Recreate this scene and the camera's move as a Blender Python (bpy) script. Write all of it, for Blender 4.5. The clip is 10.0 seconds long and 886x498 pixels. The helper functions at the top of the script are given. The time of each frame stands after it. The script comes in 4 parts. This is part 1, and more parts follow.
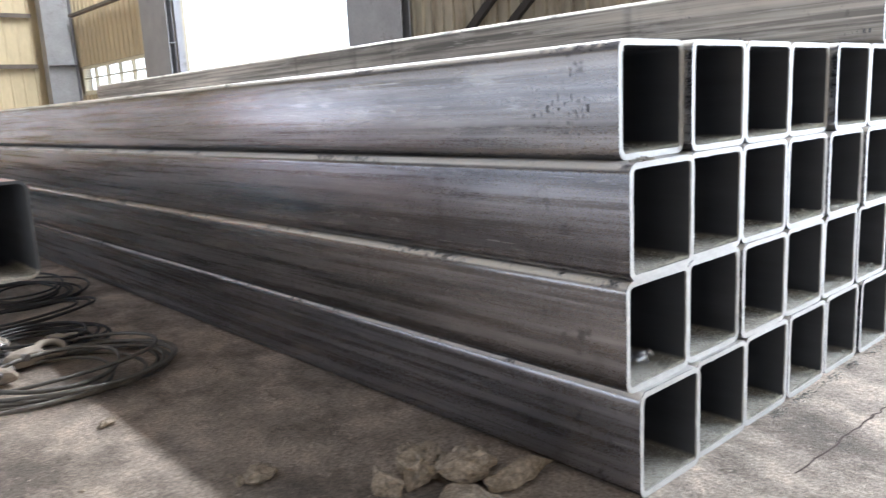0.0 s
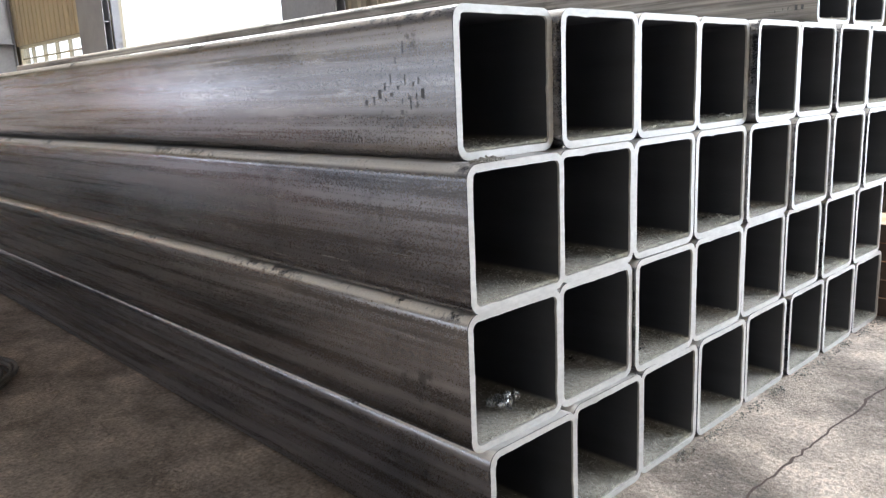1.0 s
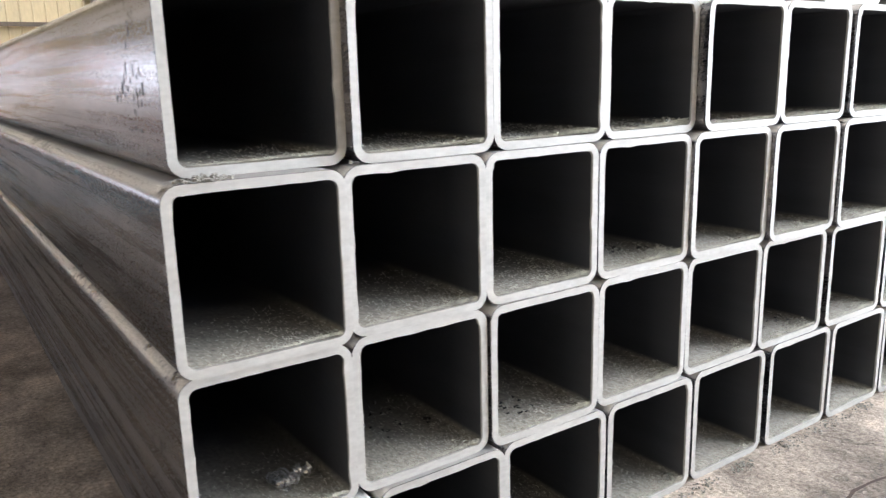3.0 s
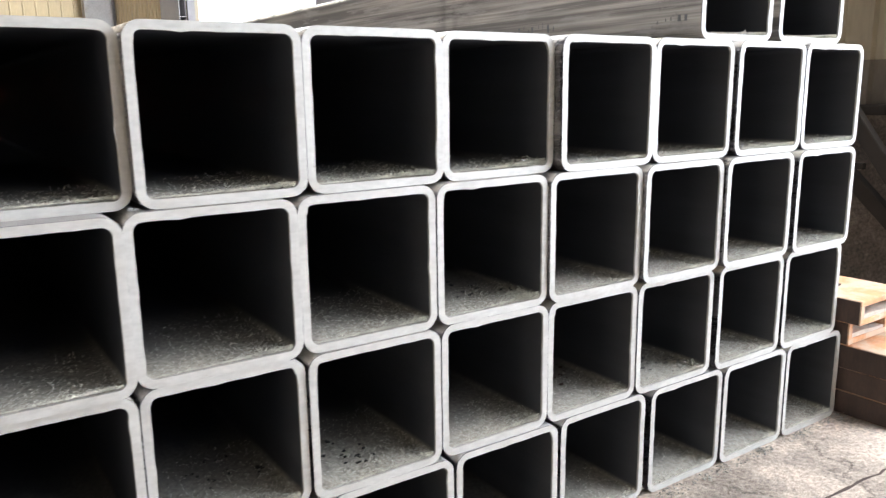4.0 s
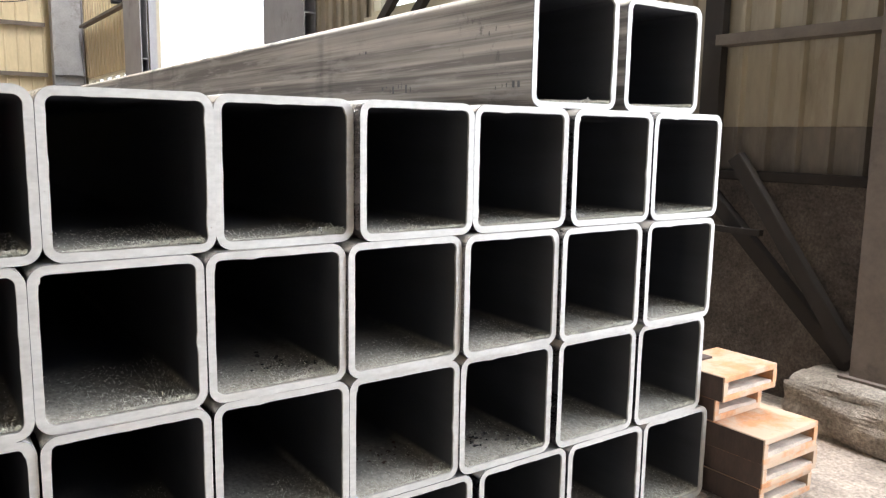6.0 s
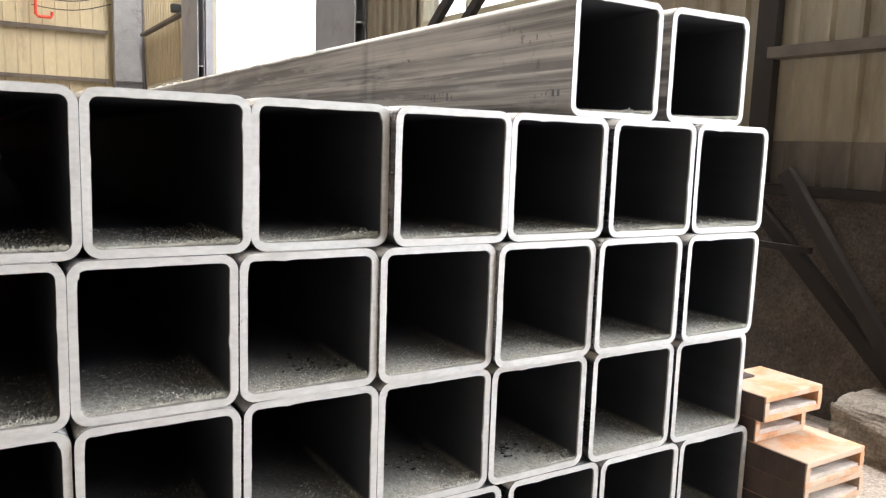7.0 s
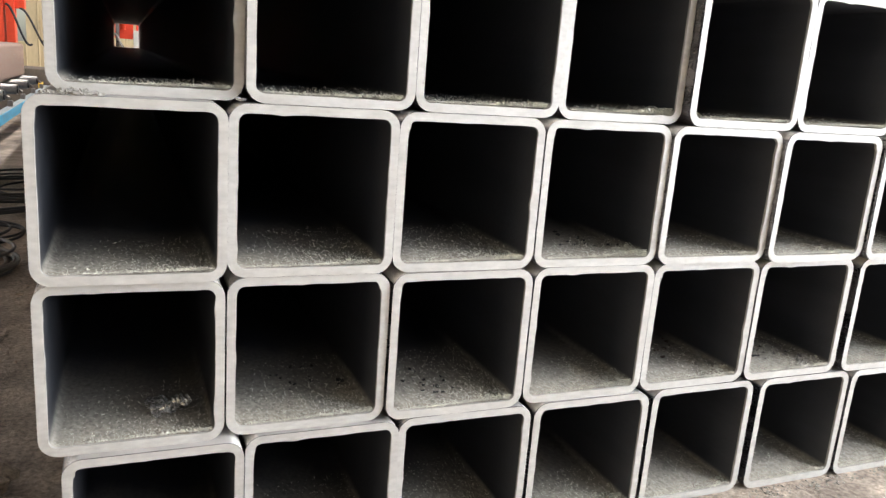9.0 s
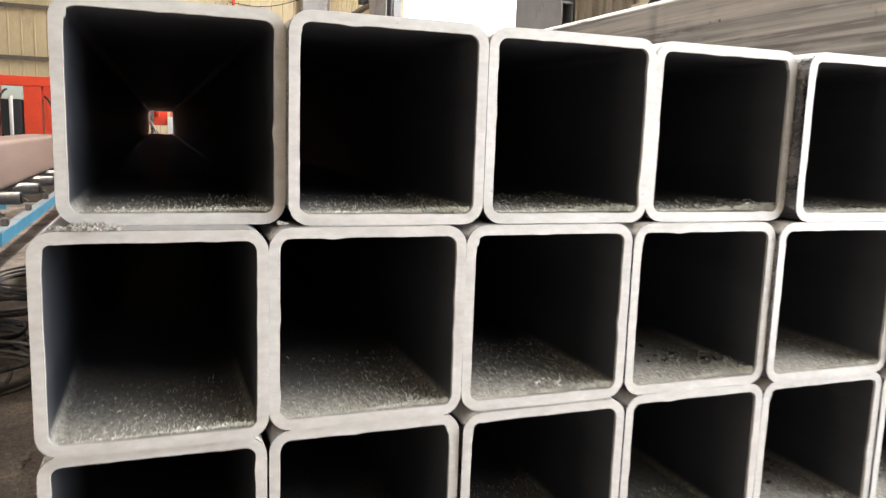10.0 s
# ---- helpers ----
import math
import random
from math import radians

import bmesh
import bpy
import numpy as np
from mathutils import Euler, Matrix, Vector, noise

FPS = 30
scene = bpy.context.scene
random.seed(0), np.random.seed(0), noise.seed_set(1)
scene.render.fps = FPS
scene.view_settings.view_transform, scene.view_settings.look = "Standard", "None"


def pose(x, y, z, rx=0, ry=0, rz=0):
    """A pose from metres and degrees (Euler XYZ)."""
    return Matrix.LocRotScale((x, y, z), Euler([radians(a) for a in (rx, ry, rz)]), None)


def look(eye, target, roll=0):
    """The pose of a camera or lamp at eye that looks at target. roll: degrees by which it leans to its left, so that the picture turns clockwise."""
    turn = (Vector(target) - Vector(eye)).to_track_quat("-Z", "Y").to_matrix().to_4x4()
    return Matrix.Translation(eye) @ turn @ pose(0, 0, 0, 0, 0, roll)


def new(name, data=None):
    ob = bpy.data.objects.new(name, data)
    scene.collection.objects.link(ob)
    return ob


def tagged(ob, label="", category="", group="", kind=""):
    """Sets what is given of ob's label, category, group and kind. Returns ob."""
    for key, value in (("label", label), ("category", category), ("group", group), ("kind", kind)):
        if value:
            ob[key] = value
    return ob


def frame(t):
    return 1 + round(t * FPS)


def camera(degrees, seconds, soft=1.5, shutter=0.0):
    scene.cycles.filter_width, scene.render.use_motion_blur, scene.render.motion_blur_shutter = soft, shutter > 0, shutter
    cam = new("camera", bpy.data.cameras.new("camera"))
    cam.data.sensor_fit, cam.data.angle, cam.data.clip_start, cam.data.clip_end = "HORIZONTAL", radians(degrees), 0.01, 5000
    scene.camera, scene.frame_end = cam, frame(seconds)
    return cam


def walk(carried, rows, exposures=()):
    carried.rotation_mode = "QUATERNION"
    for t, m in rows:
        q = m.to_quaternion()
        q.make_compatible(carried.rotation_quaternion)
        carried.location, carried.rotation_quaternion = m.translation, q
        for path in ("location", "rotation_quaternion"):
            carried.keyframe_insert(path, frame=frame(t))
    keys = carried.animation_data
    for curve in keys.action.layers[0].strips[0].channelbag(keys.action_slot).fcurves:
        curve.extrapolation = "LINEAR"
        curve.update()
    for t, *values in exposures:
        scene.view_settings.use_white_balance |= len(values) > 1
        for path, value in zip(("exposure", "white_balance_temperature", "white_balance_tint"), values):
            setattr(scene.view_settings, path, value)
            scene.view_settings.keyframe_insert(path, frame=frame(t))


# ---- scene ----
cam = camera(60.0, 10.0, soft=1.25, shutter=0.3)
PATH = [
    (0, (-2.083, -1.499, 1.416), (-0.783, -0.025, 1.043), -3.0),
    (0.5, (-1.704, -1.469, 1.39), (-0.327, -0.072, 0.999), -2.8),
    (1, (-1.353, -1.402, 1.388), (-0.011, 0.023, 0.976), -2.5),
    (1.5, (-1.036, -1.303, 1.383), (0.255, 0.16, 0.949), -2.1),
    (2, (-0.74, -1.38, 1.412), (0.462, 0.162, 0.992), -2.0),
    (2.2, (-0.648, -1.406, 1.435), (0.529, 0.154, 1.009), -1.9),
    (3.3, (-0.229, -1.616, 1.375), (0.855, 0.006, 0.935), -1.3),
    (3.5, (-0.128, -1.674, 1.415), (0.953, -0.049, 0.979), -1.1),
    (4, (0.079, -1.727, 1.443), (1.172, -0.102, 1.035), -0.8),
    (4.5, (0.307, -1.732, 1.466), (1.429, -0.117, 1.097), -0.3),
    (5, (0.511, -1.856, 1.476), (1.659, -0.251, 1.15), 0.3),
    (5.2, (0.577, -1.9, 1.475), (1.737, -0.3, 1.164), 0.35),
    (6.3, (0.611, -1.927, 1.502), (1.729, -0.291, 1.23), 1.4),
    (6.5, (0.628, -1.929, 1.481), (1.715, -0.27, 1.228), 1.3),
    (7, (0.63, -1.946, 1.487), (1.669, -0.258, 1.219), 1.9),
    (7.5, (0.621, -1.932, 1.434), (1.594, -0.215, 1.103), 3.0),
    (8, (0.526, -1.891, 1.366), (1.437, -0.158, 0.955), 4.3),
    (8.5, (0.34, -1.812, 1.307), (1.168, -0.051, 0.843), 4.8),
    (9, (0.197, -1.773, 1.307), (0.957, 0.018, 0.844), 4.4),
    (9.5, (0.183, -1.715, 1.361), (0.906, 0.112, 0.987), 3.3),
    (10, (0.22, -1.462, 1.379), (0.908, 0.392, 1.08), 1.9),
]
walk(cam, [(t, look(eye, target, roll)) for t, eye, target, roll in PATH],
     exposures=((0, 0.14, 5550, 10), (1, -0.12, 5750, 10), (2, 0.03, 5900, 11), (4.5, 0.02, 5900, 11), (6.5, -0.2, 6100, 12), (8.5, 0.02, 6150, 11), (10, 0.05, 6350, 12)))


# ---- light ----
def lamp(name, kind, energy, m, color=(1, 1, 1), size=(1, 1)):
    data = bpy.data.lights.new(name, kind)
    data.energy, data.color = energy, color
    if kind == "AREA":
        data.shape, data.size, data.size_y = "RECTANGLE", size[0], size[1]
    ob = new(name, data)
    ob.matrix_world = m
    return ob


WX, BY, H = 4.77, 21.2, 8.0
world = bpy.data.worlds.new("sky")
scene.world = world
world.use_nodes = True
wn = world.node_tree.nodes
sky = wn.new("ShaderNodeTexSky")
sky.sky_type, sky.sun_disc = "NISHITA", False
sky.sun_elevation, sky.sun_rotation = radians(55), radians(100)
world.node_tree.links.new(sky.outputs[0], wn["Background"].inputs[0])
wn["Background"].inputs[1].default_value = 0.12
# daylight standing in the side gate, the roof lights and the windows of the left wall
lamp("side_gate_daylight", "AREA", 425, look((4.74, -3.5, 2.5), (0.0, -2.4, 1.2)), (0.88, 0.95, 1.0), (5.6, 4.6))
# fill from an unseen front opening, added to brighten the cut ends
lamp("front_window_daylight", "AREA", 80, look((3.5, -8.3, 4.4), (2.0, 0, 1.0)), (1.0, 0.95, 0.87), (2.4, 3.2))
lamp("roof_daylight", "AREA", 2200, pose(4.3, 8.0, H - 0.02), (1.0, 0.96, 0.9), (0.3, 23.0))
lamp("left_roof_daylight", "AREA", 18, pose(-6.6, 10.0, H - 0.02), (0.93, 0.97, 1.0), (0.5, 22.0))
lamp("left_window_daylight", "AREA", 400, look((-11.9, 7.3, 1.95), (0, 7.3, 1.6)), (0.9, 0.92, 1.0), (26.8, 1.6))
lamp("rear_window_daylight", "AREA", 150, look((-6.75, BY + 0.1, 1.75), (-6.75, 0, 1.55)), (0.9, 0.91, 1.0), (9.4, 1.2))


# ---- materials ----
def shader(name, rough=0.6, metal=0.0):
    m = bpy.data.materials.new(name)
    m.use_nodes = True
    n, l = m.node_tree.nodes, m.node_tree.links
    b = n["Principled BSDF"]
    b.inputs["Roughness"].default_value, b.inputs["Metallic"].default_value = rough, metal
    return m, n, l, b


def tex(n, l, vec, scale, detail=5.0, rough=0.55, stretch=(1, 1, 1), shift=None):
    mp = n.new("ShaderNodeMapping")
    mp.inputs["Scale"].default_value = stretch
    l.new(vec, mp.inputs["Vector"])
    if shift is not None:
        l.new(shift, mp.inputs["Location"])
    t = n.new("ShaderNodeTexNoise")
    t.inputs["Scale"].default_value, t.inputs["Detail"].default_value, t.inputs["Roughness"].default_value = scale, detail, rough
    l.new(mp.outputs[0], t.inputs["Vector"])
    return t.outputs[0]


def ramp(n, l, fac, *stops):
    r = n.new("ShaderNodeValToRGB")
    e = r.color_ramp.elements
    while len(e) < len(stops):
        e.new(0.5)
    for k, (p, c) in zip(e, stops):
        k.position, k.color = p, (*((c,) * 3 if isinstance(c, (int, float)) else c), 1)
    l.new(fac, r.inputs[0])
    return r.outputs[0]


def mix(n, l, fac, a, b, kind="MIX"):
    m = n.new("ShaderNodeMix")
    m.data_type, m.blend_type = "RGBA", kind
    for v, s in ((fac, 0), (a, 6), (b, 7)):
        if isinstance(v, (int, float)):
            m.inputs[s].default_value = v if s == 0 else (v, v, v, 1)
        elif isinstance(v, tuple):
            m.inputs[s].default_value = (*v, 1)
        else:
            l.new(v, m.inputs[s])
    return m.outputs[2]


def relief(n, l, b, height, strength, distance=0.01):
    bp = n.new("ShaderNodeBump")
    bp.inputs["Strength"].default_value, bp.inputs["Distance"].default_value = strength, distance
    l.new(height, bp.inputs["Height"])
    l.new(bp.outputs[0], b.inputs["Normal"])


def coords(n, l):
    """Object coordinates, and a random shift for each object."""
    tc, oi, mul = n.new("ShaderNodeTexCoord"), n.new("ShaderNodeObjectInfo"), n.new("ShaderNodeMath")
    mul.operation = "MULTIPLY"
    mul.inputs[1].default_value = 37.0
    l.new(oi.outputs["Random"], mul.inputs[0])
    return tc.outputs["Object"], mul.outputs[0], oi.outputs["Random"]


def plain(name, color, rough=0.6, metal=0.0, scale=6.0, amount=0.25, stretch=(1, 1, 1), bump=0.1, stain=None, stain_at=0.62):
    """Base colour varied by coarse and fine noise, with stains and a fine relief."""
    m, n, l, b = shader(name, rough, metal)
    vec, shift, rnd = coords(n, l)
    coarse = tex(n, l, vec, scale, 5, 0.6, stretch, shift)
    fine = tex(n, l, vec, scale * 11, 4, 0.6, stretch, shift)
    both = mix(n, l, 0.45, coarse, fine)
    col = ramp(n, l, both, (0.32, tuple(c * (1 - amount) for c in color)), (0.68, tuple(min(1, c * (1 + amount)) for c in color)))
    if stain:
        spots = tex(n, l, vec, scale * 0.6, 8, 0.7, stretch, shift)
        col = mix(n, l, ramp(n, l, spots, (stain_at - 0.06, 0.0), (stain_at + 0.06, 0.85)), col, stain)
    l.new(col, b.inputs["Base Color"])
    l.new(ramp(n, l, fine, (0.3, max(0.05, rough - 0.1)), (0.7, min(1, rough + 0.12))), b.inputs["Roughness"])
    relief(n, l, b, both, bump)
    return m


def steel(name, base, rough, metal, band_at=(0.3, 0.72), swing=0.4):
    """Mill-scaled steel: streaks along the rolling direction, cross bands, smudges near the end, pale corners both worn
    and painted with a highlight.
    """
    m, n, l, b = shader(name, rough, metal)
    vec, shift, rnd = coords(n, l)
    streak = tex(n, l, vec, 26, 4, 0.6, (1, 0.018, 1), shift)
    wide = tex(n, l, vec, 9, 3, 0.5, (1, 0.025, 1), shift)
    blot = tex(n, l, vec, 3.2, 6, 0.65, (1, 0.45, 1), shift)
    band = tex(n, l, vec, 3.2, 3, 0.5, (0.12, 1, 0.12), shift)
    scratch = tex(n, l, vec, 60, 2, 0.5, (1, 0.05, 1), shift)
    smudge = tex(n, l, vec, 13, 6, 0.75, (1, 0.8, 0.7), shift)
    wear = tex(n, l, vec, 2.6, 6, 0.75, (1, 1, 1), shift)
    fine = tex(n, l, vec, 160, 3, 0.6)
    sep = n.new("ShaderNodeSeparateXYZ")
    l.new(vec, sep.inputs[0])
    col = ramp(n, l, streak, (band_at[0], tuple(c * (1 - swing) for c in base)), (band_at[1], tuple(c * (1 + swing) for c in base)))
    col = mix(n, l, 0.85, col, ramp(n, l, wide, (0.34, 0.5), (0.64, 1.3)), "MULTIPLY")
    col = mix(n, l, 0.8, col, ramp(n, l, blot, (0.3, 0.66), (0.45, 1.0), (0.68, 1.15)), "MULTIPLY")
    col = mix(n, l, 0.7, col, ramp(n, l, band, (0.3, 0.55), (0.36, 1.0)), "MULTIPLY")
    col = mix(n, l, ramp(n, l, scratch, (0.7, 0.0), (0.76, 0.6)), col, (0.55, 0.54, 0.53))
    # pale rubbed strokes along the side
    rub = tex(n, l, vec, 11, 5, 0.7, (1, 0.22, 1.6), shift)
    col = mix(n, l, ramp(n, l, rub, (0.54, 0.0), (0.62, 0.5)), col, (0.44, 0.43, 0.42))
    near = ramp(n, l, sep.outputs["Y"], (0.05, 0.0), (0.16, 1.0), (0.3, 1.0), (0.48, 0.0))
    dark = ramp(n, l, smudge, (0.56, 0.0), (0.66, 0.65))
    both = n.new("ShaderNodeMath")
    both.operation = "MULTIPLY"
    l.new(near, both.inputs[0])
    l.new(dark, both.inputs[1])
    col = mix(n, l, both.outputs[0], col, (0.06, 0.06, 0.065))
    # pale corner strip: worn patches plus the bevel's bright reflection painted in
    corner = ramp(n, l, sep.outputs["Z"], (0.37, 0.0), (0.378, 1.0), (0.394, 1.0), (0.397, 0.2))
    worn_gleam = n.new("ShaderNodeMath")
    worn_gleam.operation = "MULTIPLY"
    l.new(corner, worn_gleam.inputs[0])
    l.new(ramp(n, l, wear, (0.4, 0.05), (0.46, 1.0)), worn_gleam.inputs[1])
    col = mix(n, l, worn_gleam.outputs[0], col, (0.86, 0.82, 0.75))
    # dust lying on the upper face
    dusty = ramp(n, l, sep.outputs["Z"], (0.394, 0.0), (0.3985, 0.85))
    col = mix(n, l, dusty, col, ramp(n, l, blot, (0.35, (0.3, 0.285, 0.26)), (0.65, (0.56, 0.53, 0.475))))
    l.new(mix(n, l, dusty, ramp(n, l, worn_gleam.outputs[0], (0.0, metal), (0.7, 0.0)), (0.05, 0.05, 0.05)), b.inputs["Metallic"])
    tint = mix(n, l, rnd, (0.97, 0.975, 1.03), (1.03, 1.0, 0.97))
    col = mix(n, l, 1.0, col, tint, "MULTIPLY")
    l.new(col, b.inputs["Base Color"])
    l.new(mix(n, l, dusty, ramp(n, l, mix(n, l, 0.5, streak, fine), (0.3, rough - 0.1), (0.7, rough + 0.16)), (0.8, 0.8, 0.8)), b.inputs["Roughness"])
    relief(n, l, b, mix(n, l, 0.2, streak, fine), 0.07, 0.004)
    return m


def cut_steel():
    """Saw-cut tube ends: bright, with fine saw lines, grey smears and rusty specks."""
    m, n, l, b = shader("cut_steel", 0.55, 0.15)
    vec, shift, rnd = coords(n, l)
    lines = tex(n, l, vec, 30, 3, 0.6, (1, 1, 2.2), shift)
    smear = tex(n, l, vec, 9, 6, 0.65, (1, 1, 1), shift)
    speck = tex(n, l, vec, 70, 3, 0.6, (1, 1, 1), shift)
    col = ramp(n, l, lines, (0.3, (0.445, 0.425, 0.393)), (0.7, (0.54, 0.518, 0.482)))
    col = mix(n, l, ramp(n, l, smear, (0.62, 0.0), (0.74, 0.5)), col, (0.42, 0.41, 0.4))
    col = mix(n, l, ramp(n, l, speck, (0.7, 0.0), (0.76, 0.7)), col, (0.3, 0.24, 0.19))
    l.new(col, b.inputs["Base Color"])
    relief(n, l, b, mix(n, l, 0.5, lines, speck), 0.15, 0.003)
    return m


def tube_inside():
    """Dark scale with the inner shade put into its colour, and grey dust blown in and settled on the tube floor near
    the open end.
    """
    m, n, l, b = shader("shaded_tube_inside", 0.55, 0.1)
    vec, shift, rnd = coords(n, l)
    coarse, fine = tex(n, l, vec, 9, 5, 0.6, (1, 0.1, 1), shift), tex(n, l, vec, 90, 4, 0.7, (1, 0.6, 1), shift)
    patch = tex(n, l, vec, 7, 6, 0.65, (1, 0.5, 1), shift)
    # scale is near black, holding the shade of the long tube
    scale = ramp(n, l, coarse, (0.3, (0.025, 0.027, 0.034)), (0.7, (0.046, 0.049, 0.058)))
    dust = ramp(n, l, mix(n, l, 0.55, patch, fine), (0.38, (0.23, 0.21, 0.175)), (0.6, (0.6, 0.555, 0.47)))
    sep = n.new("ShaderNodeSeparateXYZ")
    l.new(vec, sep.inputs[0])
    low = ramp(n, l, sep.outputs["Z"], (0.028, 1.0), (0.042, 0.0))
    add = n.new("ShaderNodeMath")
    add.operation = "MULTIPLY_ADD"
    add.inputs[1].default_value = 0.7
    l.new(patch, add.inputs[0])
    l.new(sep.outputs["Y"], add.inputs[2])
    # dust thins inwards; its fade also carries the failing light
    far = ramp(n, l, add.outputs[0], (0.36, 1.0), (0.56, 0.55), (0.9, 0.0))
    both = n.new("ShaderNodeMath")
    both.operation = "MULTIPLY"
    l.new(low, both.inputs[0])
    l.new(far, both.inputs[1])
    # light on the walls just inside the cut, painted as a paler tone
    mouth_light = ramp(n, l, sep.outputs["Y"], (0.0, 0.14), (0.05, 0.08), (0.14, 0.0))
    scale = mix(n, l, mouth_light, scale, (0.3, 0.285, 0.26))
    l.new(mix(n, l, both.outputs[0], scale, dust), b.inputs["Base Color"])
    l.new(ramp(n, l, both.outputs[0], (0.0, 0.5), (0.6, 0.95)), b.inputs["Roughness"])
    relief(n, l, b, mix(n, l, 0.5, patch, fine), 0.4, 0.006)
    return m


def concrete(name, base, dark, crack=True):
    """Worn concrete with dust, oil stains, grit and cracks."""
    m, n, l, b = shader(name, 0.92)
    tc = n.new("ShaderNodeTexCoord")
    vec = tc.outputs["Object"]
    big, mid = tex(n, l, vec, 0.55, 7, 0.62), tex(n, l, vec, 3.2, 8, 0.68)
    grit, dirt = tex(n, l, vec, 55, 4, 0.7), tex(n, l, vec, 1.5, 9, 0.72, (1, 0.6, 1))
    col = ramp(n, l, big, (0.3, tuple(c * 0.72 for c in base)), (0.7, tuple(c * 1.2 for c in base)))
    col = mix(n, l, 0.95, col, ramp(n, l, mid, (0.32, 0.52), (0.66, 1.3)), "MULTIPLY")
    col = mix(n, l, ramp(n, l, dirt, (0.44, 0.0), (0.62, 0.78)), col, dark)
    col = mix(n, l, 0.9, col, ramp(n, l, grit, (0.32, 0.5), (0.66, 1.35)), "MULTIPLY")
    specks = tex(n, l, vec, 21, 6, 0.75)
    col = mix(n, l, ramp(n, l, specks, (0.6, 0.0), (0.68, 0.6)), col, tuple(min(1, c * 1.5) for c in base))
    height = mix(n, l, 0.4, mid, grit)
    if crack:
        vein = tex(n, l, vec, 0.9, 9, 0.62)
        line = ramp(n, l, vein, (0.488, 0.0), (0.494, 0.8), (0.5, 0.0))
        some = n.new("ShaderNodeMath")
        some.operation = "MULTIPLY"
        l.new(line, some.inputs[0])
        l.new(ramp(n, l, big, (0.5, 0.0), (0.6, 1.0)), some.inputs[1])
        col = mix(n, l, some.outputs[0], col, tuple(c * 0.45 for c in dark))
    l.new(col, b.inputs["Base Color"])
    relief(n, l, b, height, 0.85, 0.035)
    return m


def glow(name, color, strength):
    m = bpy.data.materials.new(name)
    m.use_nodes = True
    n, l = m.node_tree.nodes, m.node_tree.links
    n.remove(n["Principled BSDF"])
    e = n.new("ShaderNodeEmission")
    e.inputs[0].default_value, e.inputs[1].default_value = (*color, 1), strength
    l.new(e.outputs[0], n["Material Output"].inputs[0])
    return m


M_STEEL = steel("mill_scale_steel", (0.285, 0.278, 0.283), 0.25, 0.95)
M_WEATHERED = steel("weathered_steel", (0.34, 0.325, 0.3), 0.5, 0.3, (0.42, 0.6), 0.5)
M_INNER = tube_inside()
M_DUST = plain("steel_dust", (0.36, 0.34, 0.3), 0.95, 0.0, 14, 0.35, (1, 0.5, 1), 0.5)
M_PALE_DUST = plain("pale_dust", (0.5, 0.42, 0.35), 0.95, 0.0, 16, 0.3, bump=0.5)
M_CUT = cut_steel()
M_CHIP = plain("steel_shavings", (0.7, 0.66, 0.57), 0.4, 0.3, 40, 0.5)
M_SHINY = plain("bright_swarf", (0.75, 0.75, 0.76), 0.25, 0.85, 40, 0.2)
M_FLOOR = concrete("concrete_floor", (0.56, 0.46, 0.37), (0.1, 0.08, 0.064))
M_ROCK = concrete("broken_concrete", (0.58, 0.475, 0.36), (0.2, 0.16, 0.12), False)
M_PLINTH = concrete("rough_cast_concrete", (0.4, 0.34, 0.27), (0.14, 0.115, 0.09), False)
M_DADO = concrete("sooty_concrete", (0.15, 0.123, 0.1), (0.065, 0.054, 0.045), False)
M_SHEET = plain("cream_sheet", (0.6, 0.5, 0.31), 0.5, 0.0, 1.4, 0.14, (1, 1, 0.3), 0.05, (0.3, 0.24, 0.15), 0.66)
M_OLD_SHEET = plain("dusty_cream_sheet", (0.4, 0.347, 0.25), 0.6, 0.0, 1.8, 0.2, (1, 1, 0.25), 0.08, (0.2, 0.165, 0.115), 0.58)
M_DARK_SHEET = plain("dark_sheet", (0.2, 0.172, 0.135), 0.7, 0.0, 2.5, 0.3, (1, 1, 0.3), 0.08, (0.13, 0.11, 0.088), 0.55)
M_GIRT = plain("dusty_girt", (0.14, 0.115, 0.09), 0.7, 0.1, 5, 0.3)
M_COLUMN = plain("grey_column_paint", (0.28, 0.275, 0.275), 0.5, 0.1, 2.5, 0.2, bump=0.08, stain=(0.14, 0.12, 0.11))
M_BROWN = plain("brown_primer", (0.17, 0.14, 0.115), 0.7, 0.0, 4, 0.25, stain=(0.09, 0.075, 0.06))
M_BRACE = plain("sooty_brown_steel", (0.03, 0.024, 0.019), 0.95, 0.0, 5, 0.3, bump=0.1, stain=(0.05, 0.042, 0.036))
M_FRAME = plain("cream_window_frame", (0.62, 0.56, 0.4), 0.5, 0.0, 5, 0.12)
M_BLUE = plain("light_blue_paint", (0.13, 0.45, 0.68), 0.5, 0.0, 5, 0.2, stain=(0.3, 0.3, 0.3))
M_RAIL_TOP = plain("dusty_rail", (0.36, 0.4, 0.42), 0.7, 0.0, 5, 0.25)
M_ROLLER = plain("worn_roller_steel", (0.24, 0.22, 0.21), 0.35, 0.7, 6, 0.3)
M_BLACK = plain("black_rubber", (0.02, 0.02, 0.022), 0.6, 0.0, 8, 0.3)
M_PINK = plain("pinkish_primed_steel", (0.4, 0.285, 0.24), 0.55, 0.0, 3, 0.2, (1, 0.1, 1), 0.06, (0.5, 0.36, 0.26))
M_RED = plain("red_orange_paint", (0.8, 0.07, 0.025), 0.4, 0.0, 3, 0.12)
M_WHITE = plain("white_cabinet_paint", (0.7, 0.7, 0.68), 0.4, 0.0, 4, 0.08)
